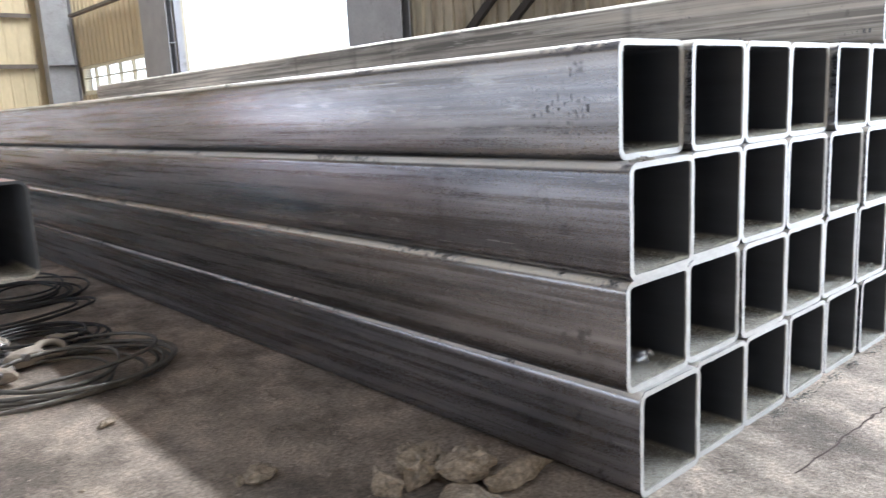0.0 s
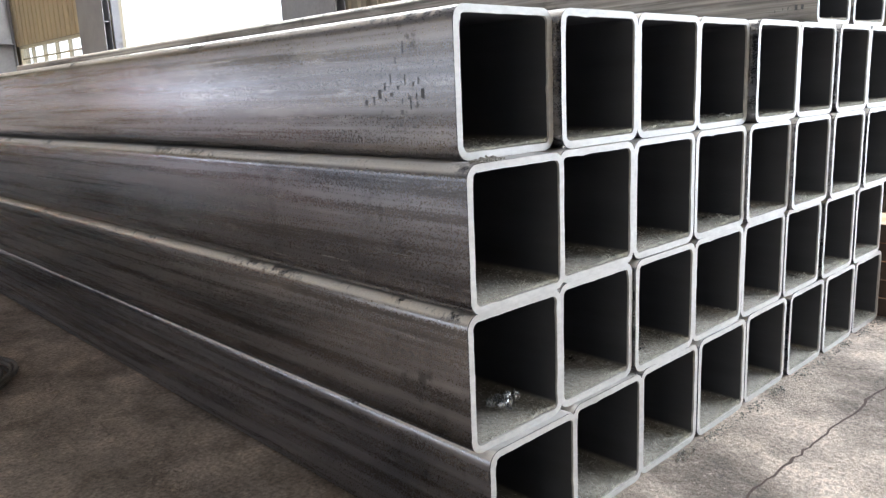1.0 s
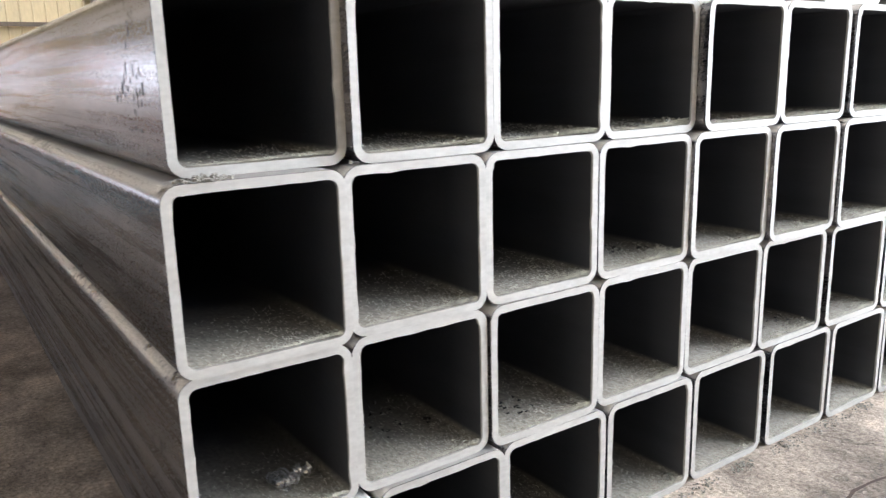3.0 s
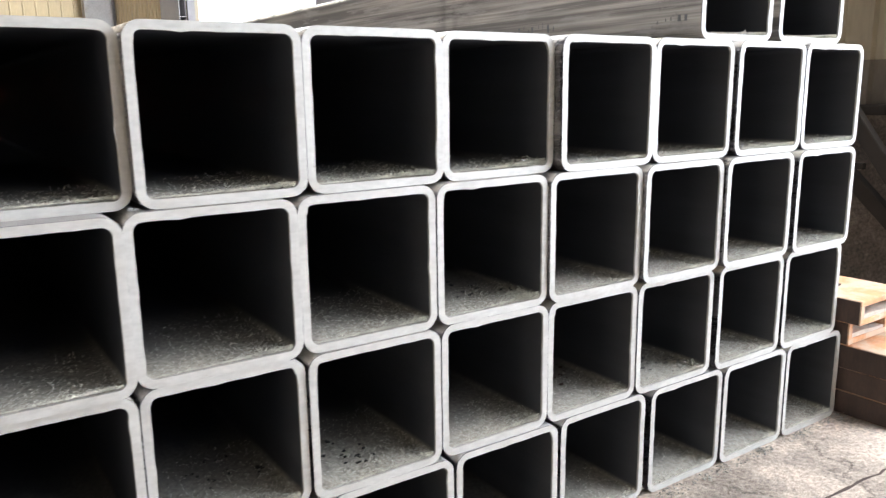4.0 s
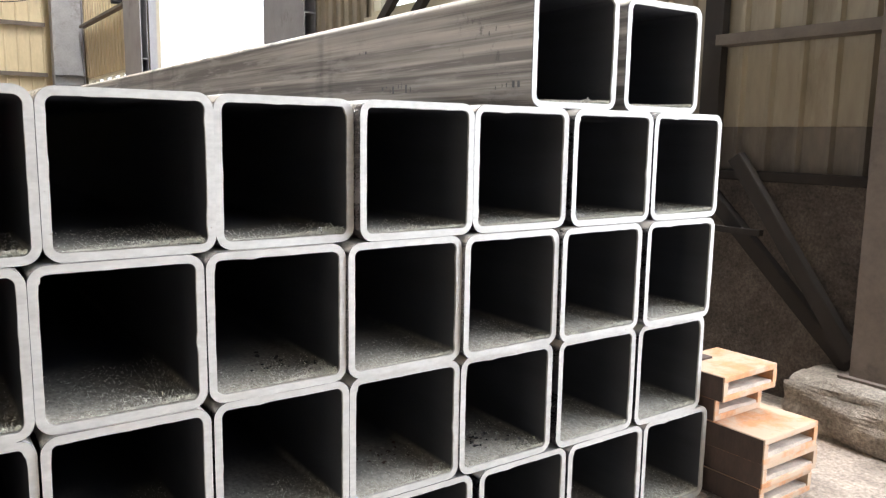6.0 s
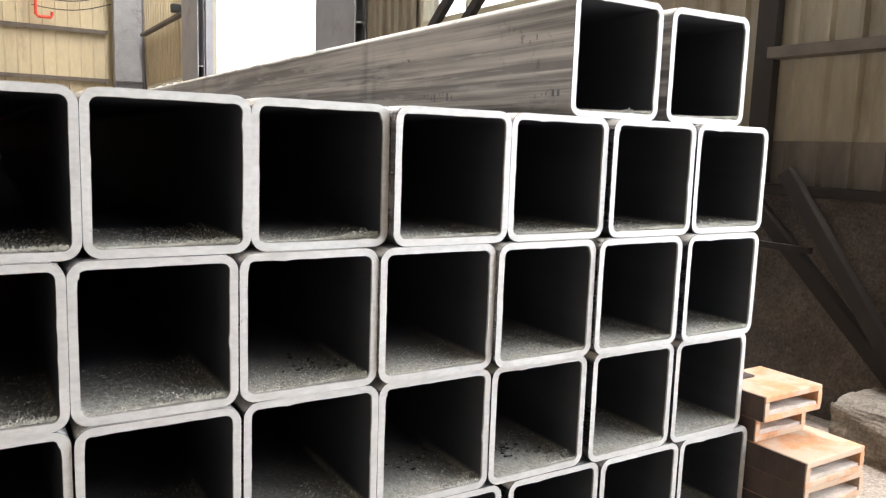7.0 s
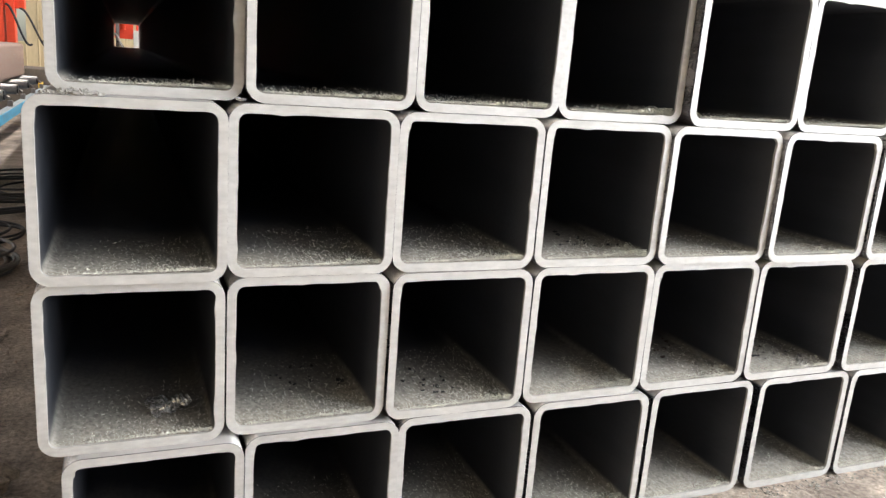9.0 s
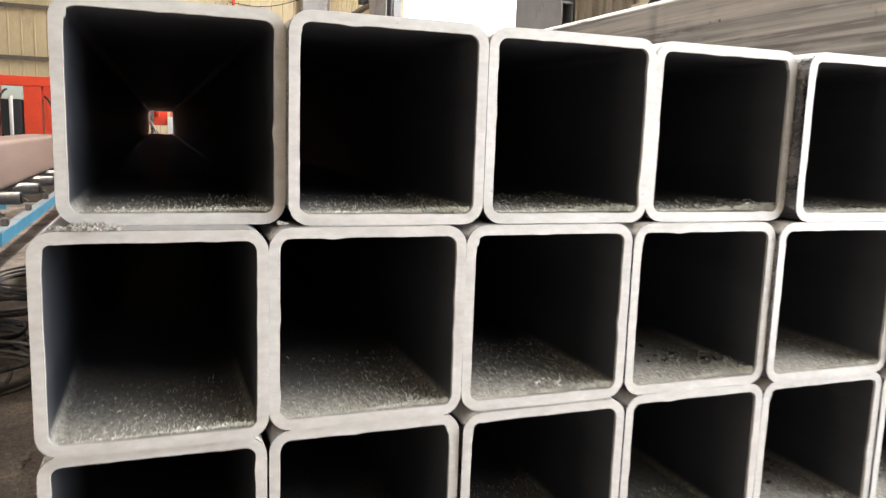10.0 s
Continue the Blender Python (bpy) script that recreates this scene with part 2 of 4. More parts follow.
M_YELLOW = plain("yellow_paint", (0.75, 0.5, 0.05), 0.45, 0.0, 4, 0.12)
M_ORANGE = plain("orange_rust", (0.56, 0.27, 0.125), 0.85, 0.0, 9, 0.3, bump=0.3, stain=(0.5, 0.385, 0.28), stain_at=0.48)
M_BROWN_RUST = plain("dark_brown_rust", (0.08, 0.054, 0.043), 0.9, 0.0, 9, 0.4, (1, 1, 0.3), 0.4)
M_ROPE = plain("oily_wire_rope", (0.16, 0.145, 0.125), 0.5, 0.4, 20, 0.4, bump=0.5)
M_ROPE_DARK = plain("black_wire_rope", (0.05, 0.047, 0.045), 0.5, 0.3, 20, 0.4, bump=0.5)
M_FITTING = plain("dusty_rope_fitting", (0.4, 0.34, 0.27), 0.7, 0.2, 12, 0.3)
M_ROOF = plain("roof_sheet", (0.35, 0.36, 0.38), 0.7, 0.0, 1, 0.1)
M_INK = plain("dark_marking", (0.13, 0.13, 0.135), 0.6, 0.0, 30, 0.4)
M_DAY = glow("bright_overcast_outside", (0.97, 0.985, 1.0), 3.2)
M_GLASS, _n, _l, _b = shader("window_glass", 0.05)
_b.inputs["Transmission Weight"].default_value = 1.0
_b.inputs["IOR"].default_value = 1.1


# ---- builders ----
def part(name, bm, material, parent=None, label=""):
    me = bpy.data.meshes.new(name)
    bm.to_mesh(me)
    bm.free()
    for m in material if isinstance(material, (list, tuple)) else (material,):
        me.materials.append(m)
    ob = new(name, me)
    ob.parent = parent
    return tagged(ob, label)


def base(name, x, y, z, label, category, group="", kind=""):
    ob = new(name)
    ob.location = (x, y, z)
    return tagged(ob, label, category, group, kind)


def box(bm, x0, x1, y0, y1, z0, z1, bevel=0.0):
    r = bmesh.ops.create_cube(bm, size=1, matrix=Matrix.LocRotScale(((x0 + x1) / 2, (y0 + y1) / 2, (z0 + z1) / 2), None, (x1 - x0, y1 - y0, z1 - z0)))
    if bevel:
        es = list({e for v in r["verts"] for e in v.link_edges})
        bmesh.ops.bevel(bm, geom=es, offset=bevel, segments=2, affect="EDGES", profile=0.5)
    return bm


def boxes(*bb, bevel=0.0):
    bm = bmesh.new()
    for b in bb:
        box(bm, *b, bevel=bevel)
    return bm


def bar(bm, p, q, w, d, side=(1, 0, 0)):
    """A straight bar of section w x d from p to q; w is across side."""
    p, q, side = Vector(p), Vector(q), Vector(side)
    up = (q - p).normalized()
    a = side.cross(up).normalized() * w / 2
    c = up.cross(a).normalized() * d / 2
    vs = [bm.verts.new(e + s * a + t * c) for e in (p, q) for s, t in ((-1, -1), (1, -1), (1, 1), (-1, 1))]
    for f in ((0, 3, 2, 1), (4, 5, 6, 7), (0, 1, 5, 4), (1, 2, 6, 5), (2, 3, 7, 6), (3, 0, 4, 7)):
        bm.faces.new([vs[k] for k in f])
    bmesh.ops.recalc_face_normals(bm, faces=bm.faces)
    return bm


def rod(bm, p, q, r, seg=12):
    p, q = Vector(p), Vector(q)
    m = Matrix.Translation((p + q) / 2) @ (q - p).to_track_quat("Z", "Y").to_matrix().to_4x4()
    res = bmesh.ops.create_cone(bm, cap_ends=True, segments=seg, radius1=r, radius2=r, depth=(q - p).length, matrix=m)
    for f in {f for v in res["verts"] for f in v.link_faces}:
        f.smooth = len(f.verts) == 4
    return bm


def hose(bm, pts, r, seg=7, closed=False):
    """A round strand swept along points."""
    pts = [Vector(p) for p in pts]
    n, rings = len(pts), []
    for k in range(n):
        d = (pts[(k + 1) % n] - pts[k - 1]) if closed or 0 < k < n - 1 else (pts[1] - pts[0] if k == 0 else pts[-1] - pts[-2])
        a = d.cross(Vector((0, 0, 1)))
        a = (a if a.length > 1e-6 else Vector((1, 0, 0))).normalized()
        b = d.cross(a).normalized()
        rings.append([bm.verts.new(pts[k] + r * (a * math.cos(t) + b * math.sin(t))) for t in (2 * math.pi * j / seg for j in range(seg))])
    for k in range(n if closed else n - 1):
        u, v = rings[k], rings[(k + 1) % n]
        for j in range(seg):
            bm.faces.new((u[j], u[(j + 1) % seg], v[(j + 1) % seg], v[j])).smooth = True
    return bm


def ring(w, r, seg=6, per_side=1):
    """A rounded square of width w and corner radius r; per_side points along each straight."""
    pts = []
    cs = ((w / 2 - r, w / 2 - r, 0), (-w / 2 + r, w / 2 - r, 90), (-w / 2 + r, -w / 2 + r, 180), (w / 2 - r, -w / 2 + r, 270))
    for k, (cx, cz, a0) in enumerate(cs):
        for i in range(seg + 1):
            a = radians(a0 + 90 * i / seg)
            pts.append((cx + r * math.cos(a), cz + r * math.sin(a)))
        nx, nz, b0 = cs[(k + 1) % 4]
        ex, ez = nx + r * math.cos(radians(b0)), nz + r * math.sin(radians(b0))
        sx, sz = pts[-1]
        for i in range(1, per_side):
            f = i / per_side
            pts.append((sx + (ex - sx) * f, sz + (ez - sz) * f))
    return pts


def lump(bm, c, size, seed, cuts=2, rough=0.35):
    """An angular broken lump."""
    r = bmesh.ops.create_icosphere(bm, subdivisions=cuts, radius=1.0)
    for v in r["verts"]:
        k = 1 + rough * noise.noise(v.co * 1.3 + Vector((seed * 3.7, seed, 0))) + 0.5 * rough * noise.noise(v.co * 3.1 + Vector((0, seed * 2.1, 5)))
        p = Vector([math.copysign(abs(a) ** 0.72, a) for a in v.co]) * k
        v.co = Vector(c) + Vector((p.x * size[0], p.y * size[1], p.z * size[2]))
    return bm


# ---- structure ----
tagged(part("floor", boxes((-40, 60, -60, 60, -0.3, 0.0)), M_FLOOR), "worn dusty concrete workshop floor with cracks and oil stains", "floor", kind="structure")
tagged(part("ceiling", boxes((-12.2, -6.9, -8.6, BY + 0.2, H, H + 0.1), (-6.3, 4.0, -8.6, BY + 0.2, H, H + 0.1), (4.6, WX + 0.2, -8.6, BY + 0.2, H, H + 0.1), (-6.9, -6.3, -8.6, -1.0, H, H + 0.1),
     (4.0, 4.6, -8.6, -3.5, H, H + 0.1)), M_ROOF), "grey sheet roof with long roof lights", "ceiling", kind="structure")


def ribbed(bm, horizontal, at, a0, a1, z0, z1, pitch, depth=0.022, face=-1):
    """Profiled sheet: flat pans and narrow raised ribs. horizontal: 'x' or 'y', the direction in which it runs."""
    prof, a = [], a0
    while a < a1 - 1e-6:
        e = min(a + pitch, a1)
        prof += [(a, 0), (max(a, e - 0.05), 0), (max(a, e - 0.038), depth), (max(a, e - 0.014), depth), (e - 0.002, 0)]
        a = e
    cols = []
    for u, d in prof:
        w = at + face * d
        cols.append([bm.verts.new((u, w, z) if horizontal == "x" else (w, u, z)) for z in (z0, z1)])
    for p, q in zip(cols, cols[1:]):
        bm.faces.new((p[0], q[0], q[1], p[1]))
    return bm


wall_back = tagged(part("wall_back", boxes((-2.0, WX + 0.2, BY + 0.03, BY + 0.2, 0, H), (-12, -11.5, BY + 0.03, BY + 0.2, 0, H), (-11.5, -2.0, BY + 0.03, BY + 0.2, 0, 1.12), (-11.5, -2.0, BY + 0.03, BY + 0.2, 2.38, H)), M_SHEET), "back wall of cream profiled metal sheet", "wall", kind="structure")
a = -12.0
while a < WX - 0.01:
    if a < -2.15:
        part("sheet_panel", ribbed(bmesh.new(), "x", BY, a, a + 0.9, 0.0, 1.12, 0.3), M_SHEET, wall_back)
        part("sheet_panel", ribbed(bmesh.new(), "x", BY, a, a + 0.9, 2.38, H, 0.3), M_SHEET, wall_back)
    else:
        part("sheet_panel", ribbed(bmesh.new(), "x", BY, a, min(a + 0.9, WX), 0.0, H, 0.3), M_SHEET, wall_back)
    a += 0.9
DOOR0, DOOR1 = 7.93, 14.1
wall_right = tagged(part("wall_right", boxes((WX + 0.03, WX + 0.2, -0.215, 1.02, 1.3, H), (WX + 0.03, WX + 0.2, -6.5, -0.215, 5.0, H), (WX + 0.03, WX + 0.2, -8.6, -6.5, 0, H), (WX + 0.03, WX + 0.2, 1.02, 5.35, 1.3, 2.69), (WX + 0.03, WX + 0.2, 5.35, DOOR0, 1.3, H),
     (WX + 0.03, WX + 0.2, 1.02, 5.35, 4.1, H), (WX + 0.03, WX + 0.2, DOOR0, DOOR1, 6.6, H), (WX + 0.03, WX + 0.2, DOOR1, 15.83, 0, H), (WX + 0.03, WX + 0.2, 15.83, 20.17, 0, 2.13),
     (WX + 0.03, WX + 0.2, 15.83, 20.17, 2.84, H), (WX + 0.03, WX + 0.2, 20.17, BY, 0, H)), M_OLD_SHEET), "side wall of dusty cream profiled metal sheet", "wall", kind="structure")
a = -0.215
while a < DOOR0 - 0.01:
    e = min(a + 0.38, DOOR0)
    if e <= 1.03 or a >= 5.3:
        part("sheet_panel", ribbed(bmesh.new(), "y", WX, a, e, 1.58, H, 0.19, 0.036), M_OLD_SHEET, wall_right)
    else:
        part("sheet_panel", ribbed(bmesh.new(), "y", WX, a, min(e, 5.35), 1.58, 2.69, 0.19, 0.036), M_OLD_SHEET, wall_right)
        part("sheet_panel", ribbed(bmesh.new(), "y", WX, a, min(e, 5.35), 4.1, H, 0.19), M_OLD_SHEET, wall_right)
    part("sheet_panel", ribbed(bmesh.new(), "y", WX, a, e, 1.3, 1.578, 0.19, 0.036), M_DARK_SHEET, wall_right, "darker lower sheet")
    a += 0.38
a = DOOR1
while a < BY - 0.01:
    e = min(a + 0.9, BY)
    if a < 15.2 or a >= 20.1:
        part("sheet_panel", ribbed(bmesh.new(), "y", WX, a, e, 0, H, 0.3), M_SHEET, wall_right)
    else:
        part("sheet_panel", ribbed(bmesh.new(), "y", WX, a, e, 0, 2.13, 0.3), M_SHEET, wall_right)
        part("sheet_panel", ribbed(bmesh.new(), "y", WX, a, e, 2.84, H, 0.3), M_SHEET, wall_right)
    a += 0.9
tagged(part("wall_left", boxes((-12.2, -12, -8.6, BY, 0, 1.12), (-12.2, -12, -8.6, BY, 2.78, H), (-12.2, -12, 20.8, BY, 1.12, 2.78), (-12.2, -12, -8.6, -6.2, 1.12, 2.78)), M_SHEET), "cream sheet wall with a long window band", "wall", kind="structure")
# unseen wall, closed below 2.7 m to keep low light out of the tubes
tagged(part("wall_front", boxes((-12, 0.2, -8.6, -8.4, 0, H), (0.2, WX + 0.2, -8.6, -8.4, 7.2, H), (0.2, WX + 0.2, -8.6, -8.4, 0, 2.7)), M_SHEET), "unseen cream sheet wall with an added high opening", "wall", kind="structure")
# lower part of the side wall: sooty concrete with a ledge
dado = bmesh.new()
box(dado, WX - 0.03, WX + 0.2, -0.215, DOOR0 - 0.1, 0, 1.26)
bmesh.ops.subdivide_edges(dado, edges=dado.edges[:], cuts=12, use_grid_fill=True)
for v in dado.verts:
    if v.co.x < WX:
        v.co.x += 0.025 * noise.noise(v.co * 4.0)
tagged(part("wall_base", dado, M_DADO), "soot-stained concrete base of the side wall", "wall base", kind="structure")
tagged(part("wall_ledge", boxes((WX - 0.07, WX + 0.02, 0.015, DOOR0 - 0.1, 1.26, 1.32), bevel=0.008), M_BRACE), "dusty steel ledge on the wall base", "ledge", kind="structure")
for z in (2.05, 4.1, 6.2):
    for y0, y1 in ((0.005, 0.99), (5.45, DOOR0 - 1.3)) if z < 4 else ((0.005, DOOR0 - 1.3), (DOOR1 + 1.5, BY - 0.9)):
        tagged(part("girt", boxes((WX - 0.16, WX - 0.03, y0, y1, z + 0.055, z + 0.063), (WX - 0.165, WX - 0.155, y0, y1, z, z + 0.063), (WX - 0.16, WX - 0.03, y0, y1, z, z + 0.008)), M_GIRT),
               "dusty steel channel girt along the sheet wall", "girt", "wall girts", "structure")
for z in (2.86, 4.14, 5.5):
    tagged(part("girt", boxes((-11.9, WX - 0.85, BY - 0.17, BY - 0.025, z + 0.1, z + 0.108), (-11.9, WX - 0.85, BY - 0.18, BY - 0.17, z, z + 0.108)), M_GIRT),
           "steel channel girt along the back wall", "girt", "wall girts", "structure")


def column(x0, x1, y0, y1, z0, material, label, web="x"):
    """An H-section column: two flanges and a web."""
    ob = base("steel_column", (x0 + x1) / 2, (y0 + y1) / 2, z0, label, "column", "steel columns", "structure")
    w, d, h = (x1 - x0) / 2, (y1 - y0) / 2, H - z0
    part("flange", boxes((-w, -w + 0.018, -d, d, 0, h)), material, ob)
    part("flange", boxes((w - 0.018, w, -d, d, 0, h)), material, ob)
    part("web", boxes((-w + 0.018, w - 0.018, -0.008, 0.008, 0, h)), material, ob)
    part("stiffener", boxes((-w + 0.018, w - 0.018, -d, -0.008, 2.9 - z0, 2.92 - z0)), material, ob)
    part("base_plate", boxes((-w - 0.04, w + 0.04, -d - 0.04, d + 0.04, 0, 0.02)), material, ob)
    return ob


column(4.58, WX - 0.03, 6.65, 7.87, 0, M_COLUMN, "dark grey steel column beside the open door")
column(4.6, WX - 0.03, 14.16, 15.5, 0, M_COLUMN, "light grey steel column beside the open door")
column(3.98, WX - 0.05, 20.35, 20.75, 0, M_COLUMN, "grey steel corner column")
column(4.55, WX - 0.035, -0.205, 0.005, 0.275, M_BROWN, "brown steel column standing on a concrete pad")
tagged(part("wall_stud", boxes((WX - 0.09, WX - 0.025, 1.0, 1.13, 1.325, 5.0)), M_BRACE), "dark steel stud on the sheet wall", "stud", kind="structure")

# concrete pad under the column, with a ragged face
pad = bmesh.new()
box(pad, 4.32, 4.738, -1.43, 0.22, 0, 0.275)
bmesh.ops.subdivide_edges(pad, edges=pad.edges[:], cuts=16, use_grid_fill=True)
for v in pad.verts:
    k = 0.05 * noise.noise(v.co * 5) + 0.035 * noise.noise(v.co * 15)
    if v.co.z > 0.01 and v.co.x < 4.7:
        edge = max(0, 1 - abs(v.co.x - 4.32) / 0.06) * max(0, (v.co.z - 0.12) / 0.15)
        v.co.x += k + 0.03 * edge
        v.co.z += (0.3 * k - 0.035 * edge) if v.co.z > 0.26 else 0
tagged(part("concrete_pad", pad, M_PLINTH), "rough broken-edged concrete pad under the steel column", "concrete pad", kind="structure")

# diagonal wall braces
for p, q, w in (((4.66, 0.07, 0.29), (4.66, 1.37, 1.5), 0.08), ((4.6, 0.035, 0.36), (4.6, 0.81, 1.4), 0.08), ((4.63, 6.5, 1.45), (4.63, 3.45, 3.83), 0.09), ((4.57, 6.5, 0.85), (4.57, 3.05, 3.57), 0.085)):
    br = base("wall_brace", *p, "dusty diagonal steel angle brace against the wall", "brace", "wall braces", "structure")
    d = Vector(q) - Vector(p)
    part("flange", bar(bmesh.new(), (0, 0, 0), d, w, 0.008), M_BRACE, br)
    n_ = Vector((1, 0, 0)).cross(d).normalized() * (w / 2)
    part("leg", bar(bmesh.new(), n_ + Vector((0.03, 0, 0)), d + n_ + Vector((0.03, 0, 0)), 0.008, 0.06), M_BRACE, br)
tagged(part("brace_tie", boxes((4.61, 4.65, 0.615, 1.045, 0.95, 0.985)), M_BRACE), "short steel tie between the braces", "tie", kind="structure")


def window(name, y0, y1, z0, z1, panes, label):
    """A steel window in the side wall: frame, sill, mullions and panes."""
    w = base(name, WX + 0.05, y0, z0, label, "window", kind="structure")
    L_, h, f = y1 - y0, z1 - z0, 0.055
    part("window_frame", boxes((-0.08, 0.05, 0, f, 0, h), (-0.08, 0.05, L_ - f, L_, 0, h), (-0.08, 0.05, f, L_ - f, 0, f), (-0.08, 0.05, f, L_ - f, h - f, h)), M_FRAME, w)
    part("window_sill", boxes((-0.14, -0.03, -0.05, L_ + 0.05, -0.05, -0.005)), M_FRAME, w)
    for k in range(1, panes):
        c = L_ * k / panes
        part("mullion", boxes((-0.06, 0.03, c - 0.018, c + 0.018, f, h - f)), M_FRAME, w)
    part("transom", boxes((-0.05, 0.02, f, L_ - f, h * 0.55 - 0.015, h * 0.55 + 0.015)), M_FRAME, w)
    for k in range(panes):
        g = part("pane", boxes((0.0, 0.004, L_ * k / panes + 0.03, L_ * (k + 1) / panes - 0.03, f, h - f)), M_GLASS, w)
        g.visible_shadow = False


window("window_1", 1.05, 5.33, 2.71, 4.08, 5, "cream-framed steel window with dusty panes")
window("window_2", 15.85, 20.15, 2.15, 2.82, 5, "long low cream-framed window strip")
tagged(part("door_1", boxes((WX - 0.02, WX + 0.12, DOOR0 - 0.05, DOOR0 + 0.02, 0, 6.6), (WX - 0.02, WX + 0.12, DOOR1 - 0.02, DOOR1 + 0.03, 0, 6.6), (WX - 0.02, WX + 0.12, DOOR0 + 0.02, DOOR1 - 0.02, 6.55, 6.62)), M_COLUMN),
       "tall open side doorway with grey steel frame", "doorway", kind="structure")
tagged(part("backdrop", boxes((9.0, 9.1, -14, 60, -0.2, 14)), M_DAY), "bright overcast daylight outside the doors", "backdrop", kind="structure")

# ---- tubes ----
S, T, L, WIDE = 0.398, 0.0208, 11.8, 0.996
RINGS = []
for k in range(6):
    bm = bmesh.new()
    o, i = ring(S - 0.001, 0.042, 6, 12), ring(S - 2 * T, 0.021, 6, 12)
    n = len(o)
    lo, li, lb = [], [], []
    for j in range(n):
        q = Vector((o[j][0] * 9, k * 7.3, o[j][1] * 9))
        burr = 0.0011 * noise.noise(q * 3.1) + 0.011 * max(0, noise.noise(q * 2.3 + Vector((3, 0, 9))) - 0.3)
        f = 1 - (burr + 0.0006) / 0.18
        o[j], i[j] = (o[j][0] * WIDE, o[j][1]), (i[j][0] * WIDE, i[j][1])
        lo.append(bm.verts.new((o[j][0], -0.002 + 0.0015 * noise.noise(q), o[j][1] + S / 2)))
        li.append(bm.verts.new((i[j][0] * f, -0.002 + 0.0015 * noise.noise(q * 2), i[j][1] * f + S / 2)))
        lb.append(bm.verts.new((i[j][0] * (f - 0.004), 0.005, i[j][1] * (f - 0.004) + S / 2)))
    for u, v in ((lo, li), (li, lb)):
        for j in range(n):
            bm.faces.new((u[j], u[(j + 1) % n], v[(j + 1) % n], v[j]))
    bmesh.ops.recalc_face_normals(bm, faces=bm.faces)
    me = bpy.data.meshes.new("cut_end")
    bm.to_mesh(me)
    bm.free()
    me.materials.append(M_CUT)
    RINGS.append(me)

bm = bmesh.new()
o, i = ring(S, 0.043, 7), ring(S - 2 * T, 0.021, 7)
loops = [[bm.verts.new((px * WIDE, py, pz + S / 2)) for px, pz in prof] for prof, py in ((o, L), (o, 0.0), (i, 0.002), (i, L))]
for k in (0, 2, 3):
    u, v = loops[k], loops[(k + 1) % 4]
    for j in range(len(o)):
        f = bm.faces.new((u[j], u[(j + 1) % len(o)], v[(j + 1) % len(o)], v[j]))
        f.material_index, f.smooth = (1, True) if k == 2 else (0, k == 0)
bmesh.ops.recalc_face_normals(bm, faces=bm.faces)
TUBE = bpy.data.meshes.new("steel_tube")
bm.to_mesh(TUBE)
bm.free()
TUBE.materials.append(M_STEEL)
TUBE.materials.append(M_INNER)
OLD_TUBE = TUBE.copy()
OLD_TUBE.materials[0] = M_WEATHERED

def flakes(x, y, z, seed, n, mat, size=0.012):
    """Flat flakes of scale lying on a tube floor."""
    bm, rng = bmesh.new(), random.Random(seed)
    for _ in range(n):
        c = Vector((rng.gauss(0, 0.05), abs(rng.gauss(0, 0.09)), 0))
        s, a = size * rng.uniform(0.4, 1.2), rng.uniform(0, 6.28)
        pts = [c + Vector((s * rng.uniform(0.6, 1) * math.cos(a + t), s * rng.uniform(0.5, 1) * math.sin(a + t), 0.002 + rng.uniform(0, 0.005))) for t in (0, 1.3, 2.5, 3.8, 5.0)]
        top = [bm.verts.new(p) for p in pts]
        low = [bm.verts.new(p - Vector((0, 0, 0.0025))) for p in pts]
        bm.faces.new(top)
        for j in range(5):
            bm.faces.new((top[j], low[j], low[(j + 1) % 5], top[(j + 1) % 5]))
    ob = part("scale_flakes", bm, mat)
    ob.location = (x, y, z)
    return tagged(ob, "loose flakes of steel scale on a tube floor", "scale flakes", kind="stuff")


def shavings(count, seed, spread=0.45, heap=0.5):
    """Loose curled chips and grains on a tube's floor, thicker to one side near the cut."""
    rng = random.Random(seed)
    bm = bmesh.new()
    for _ in range(count):
        x = (rng.random() ** 0.6) * 0.34 - 0.17
        y = 0.003 + spread * rng.random() ** 5
        z = T + 0.004 + 0.012 * heap * rng.random() * max(0, x + 0.05) / 0.2
        s, a = rng.uniform(0.0007, 0.0028), rng.uniform(0, 6.28)
        u = Vector((0.5 * math.cos(a), math.sin(a), rng.uniform(-0.1, 0.7))) * s * rng.uniform(1.0, 3.2)
        v = Vector((-math.sin(a), math.cos(a), rng.uniform(-0.6, 0.6))) * s * 0.5
        w = Vector((0, 0, s * 0.8))
        c = Vector((x, y, z + s * 0.4))
        vs = [bm.verts.new(p) for p in (c - u, c + v, c + u, c - v, c + w)]
        for f in ((0, 1, 4), (1, 2, 4), (2, 3, 4), (3, 0, 4)):
            bm.faces.new([vs[t] for t in f])
    me = bpy.data.meshes.new("metal_shavings")
    bm.to_mesh(me)
    bm.free()
    me.materials.append(M_CHIP)
    return me


SHAVINGS = [shavings(c, 40 + k, sp, h) for k, (c, sp, h) in enumerate(((1500, 0.3, 0.6), (2400, 0.4, 1.0), (1000, 0.25, 0.5), (1900, 0.4, 0.8), (1500, 0.22, 1.4)))]
COUNT = [0]


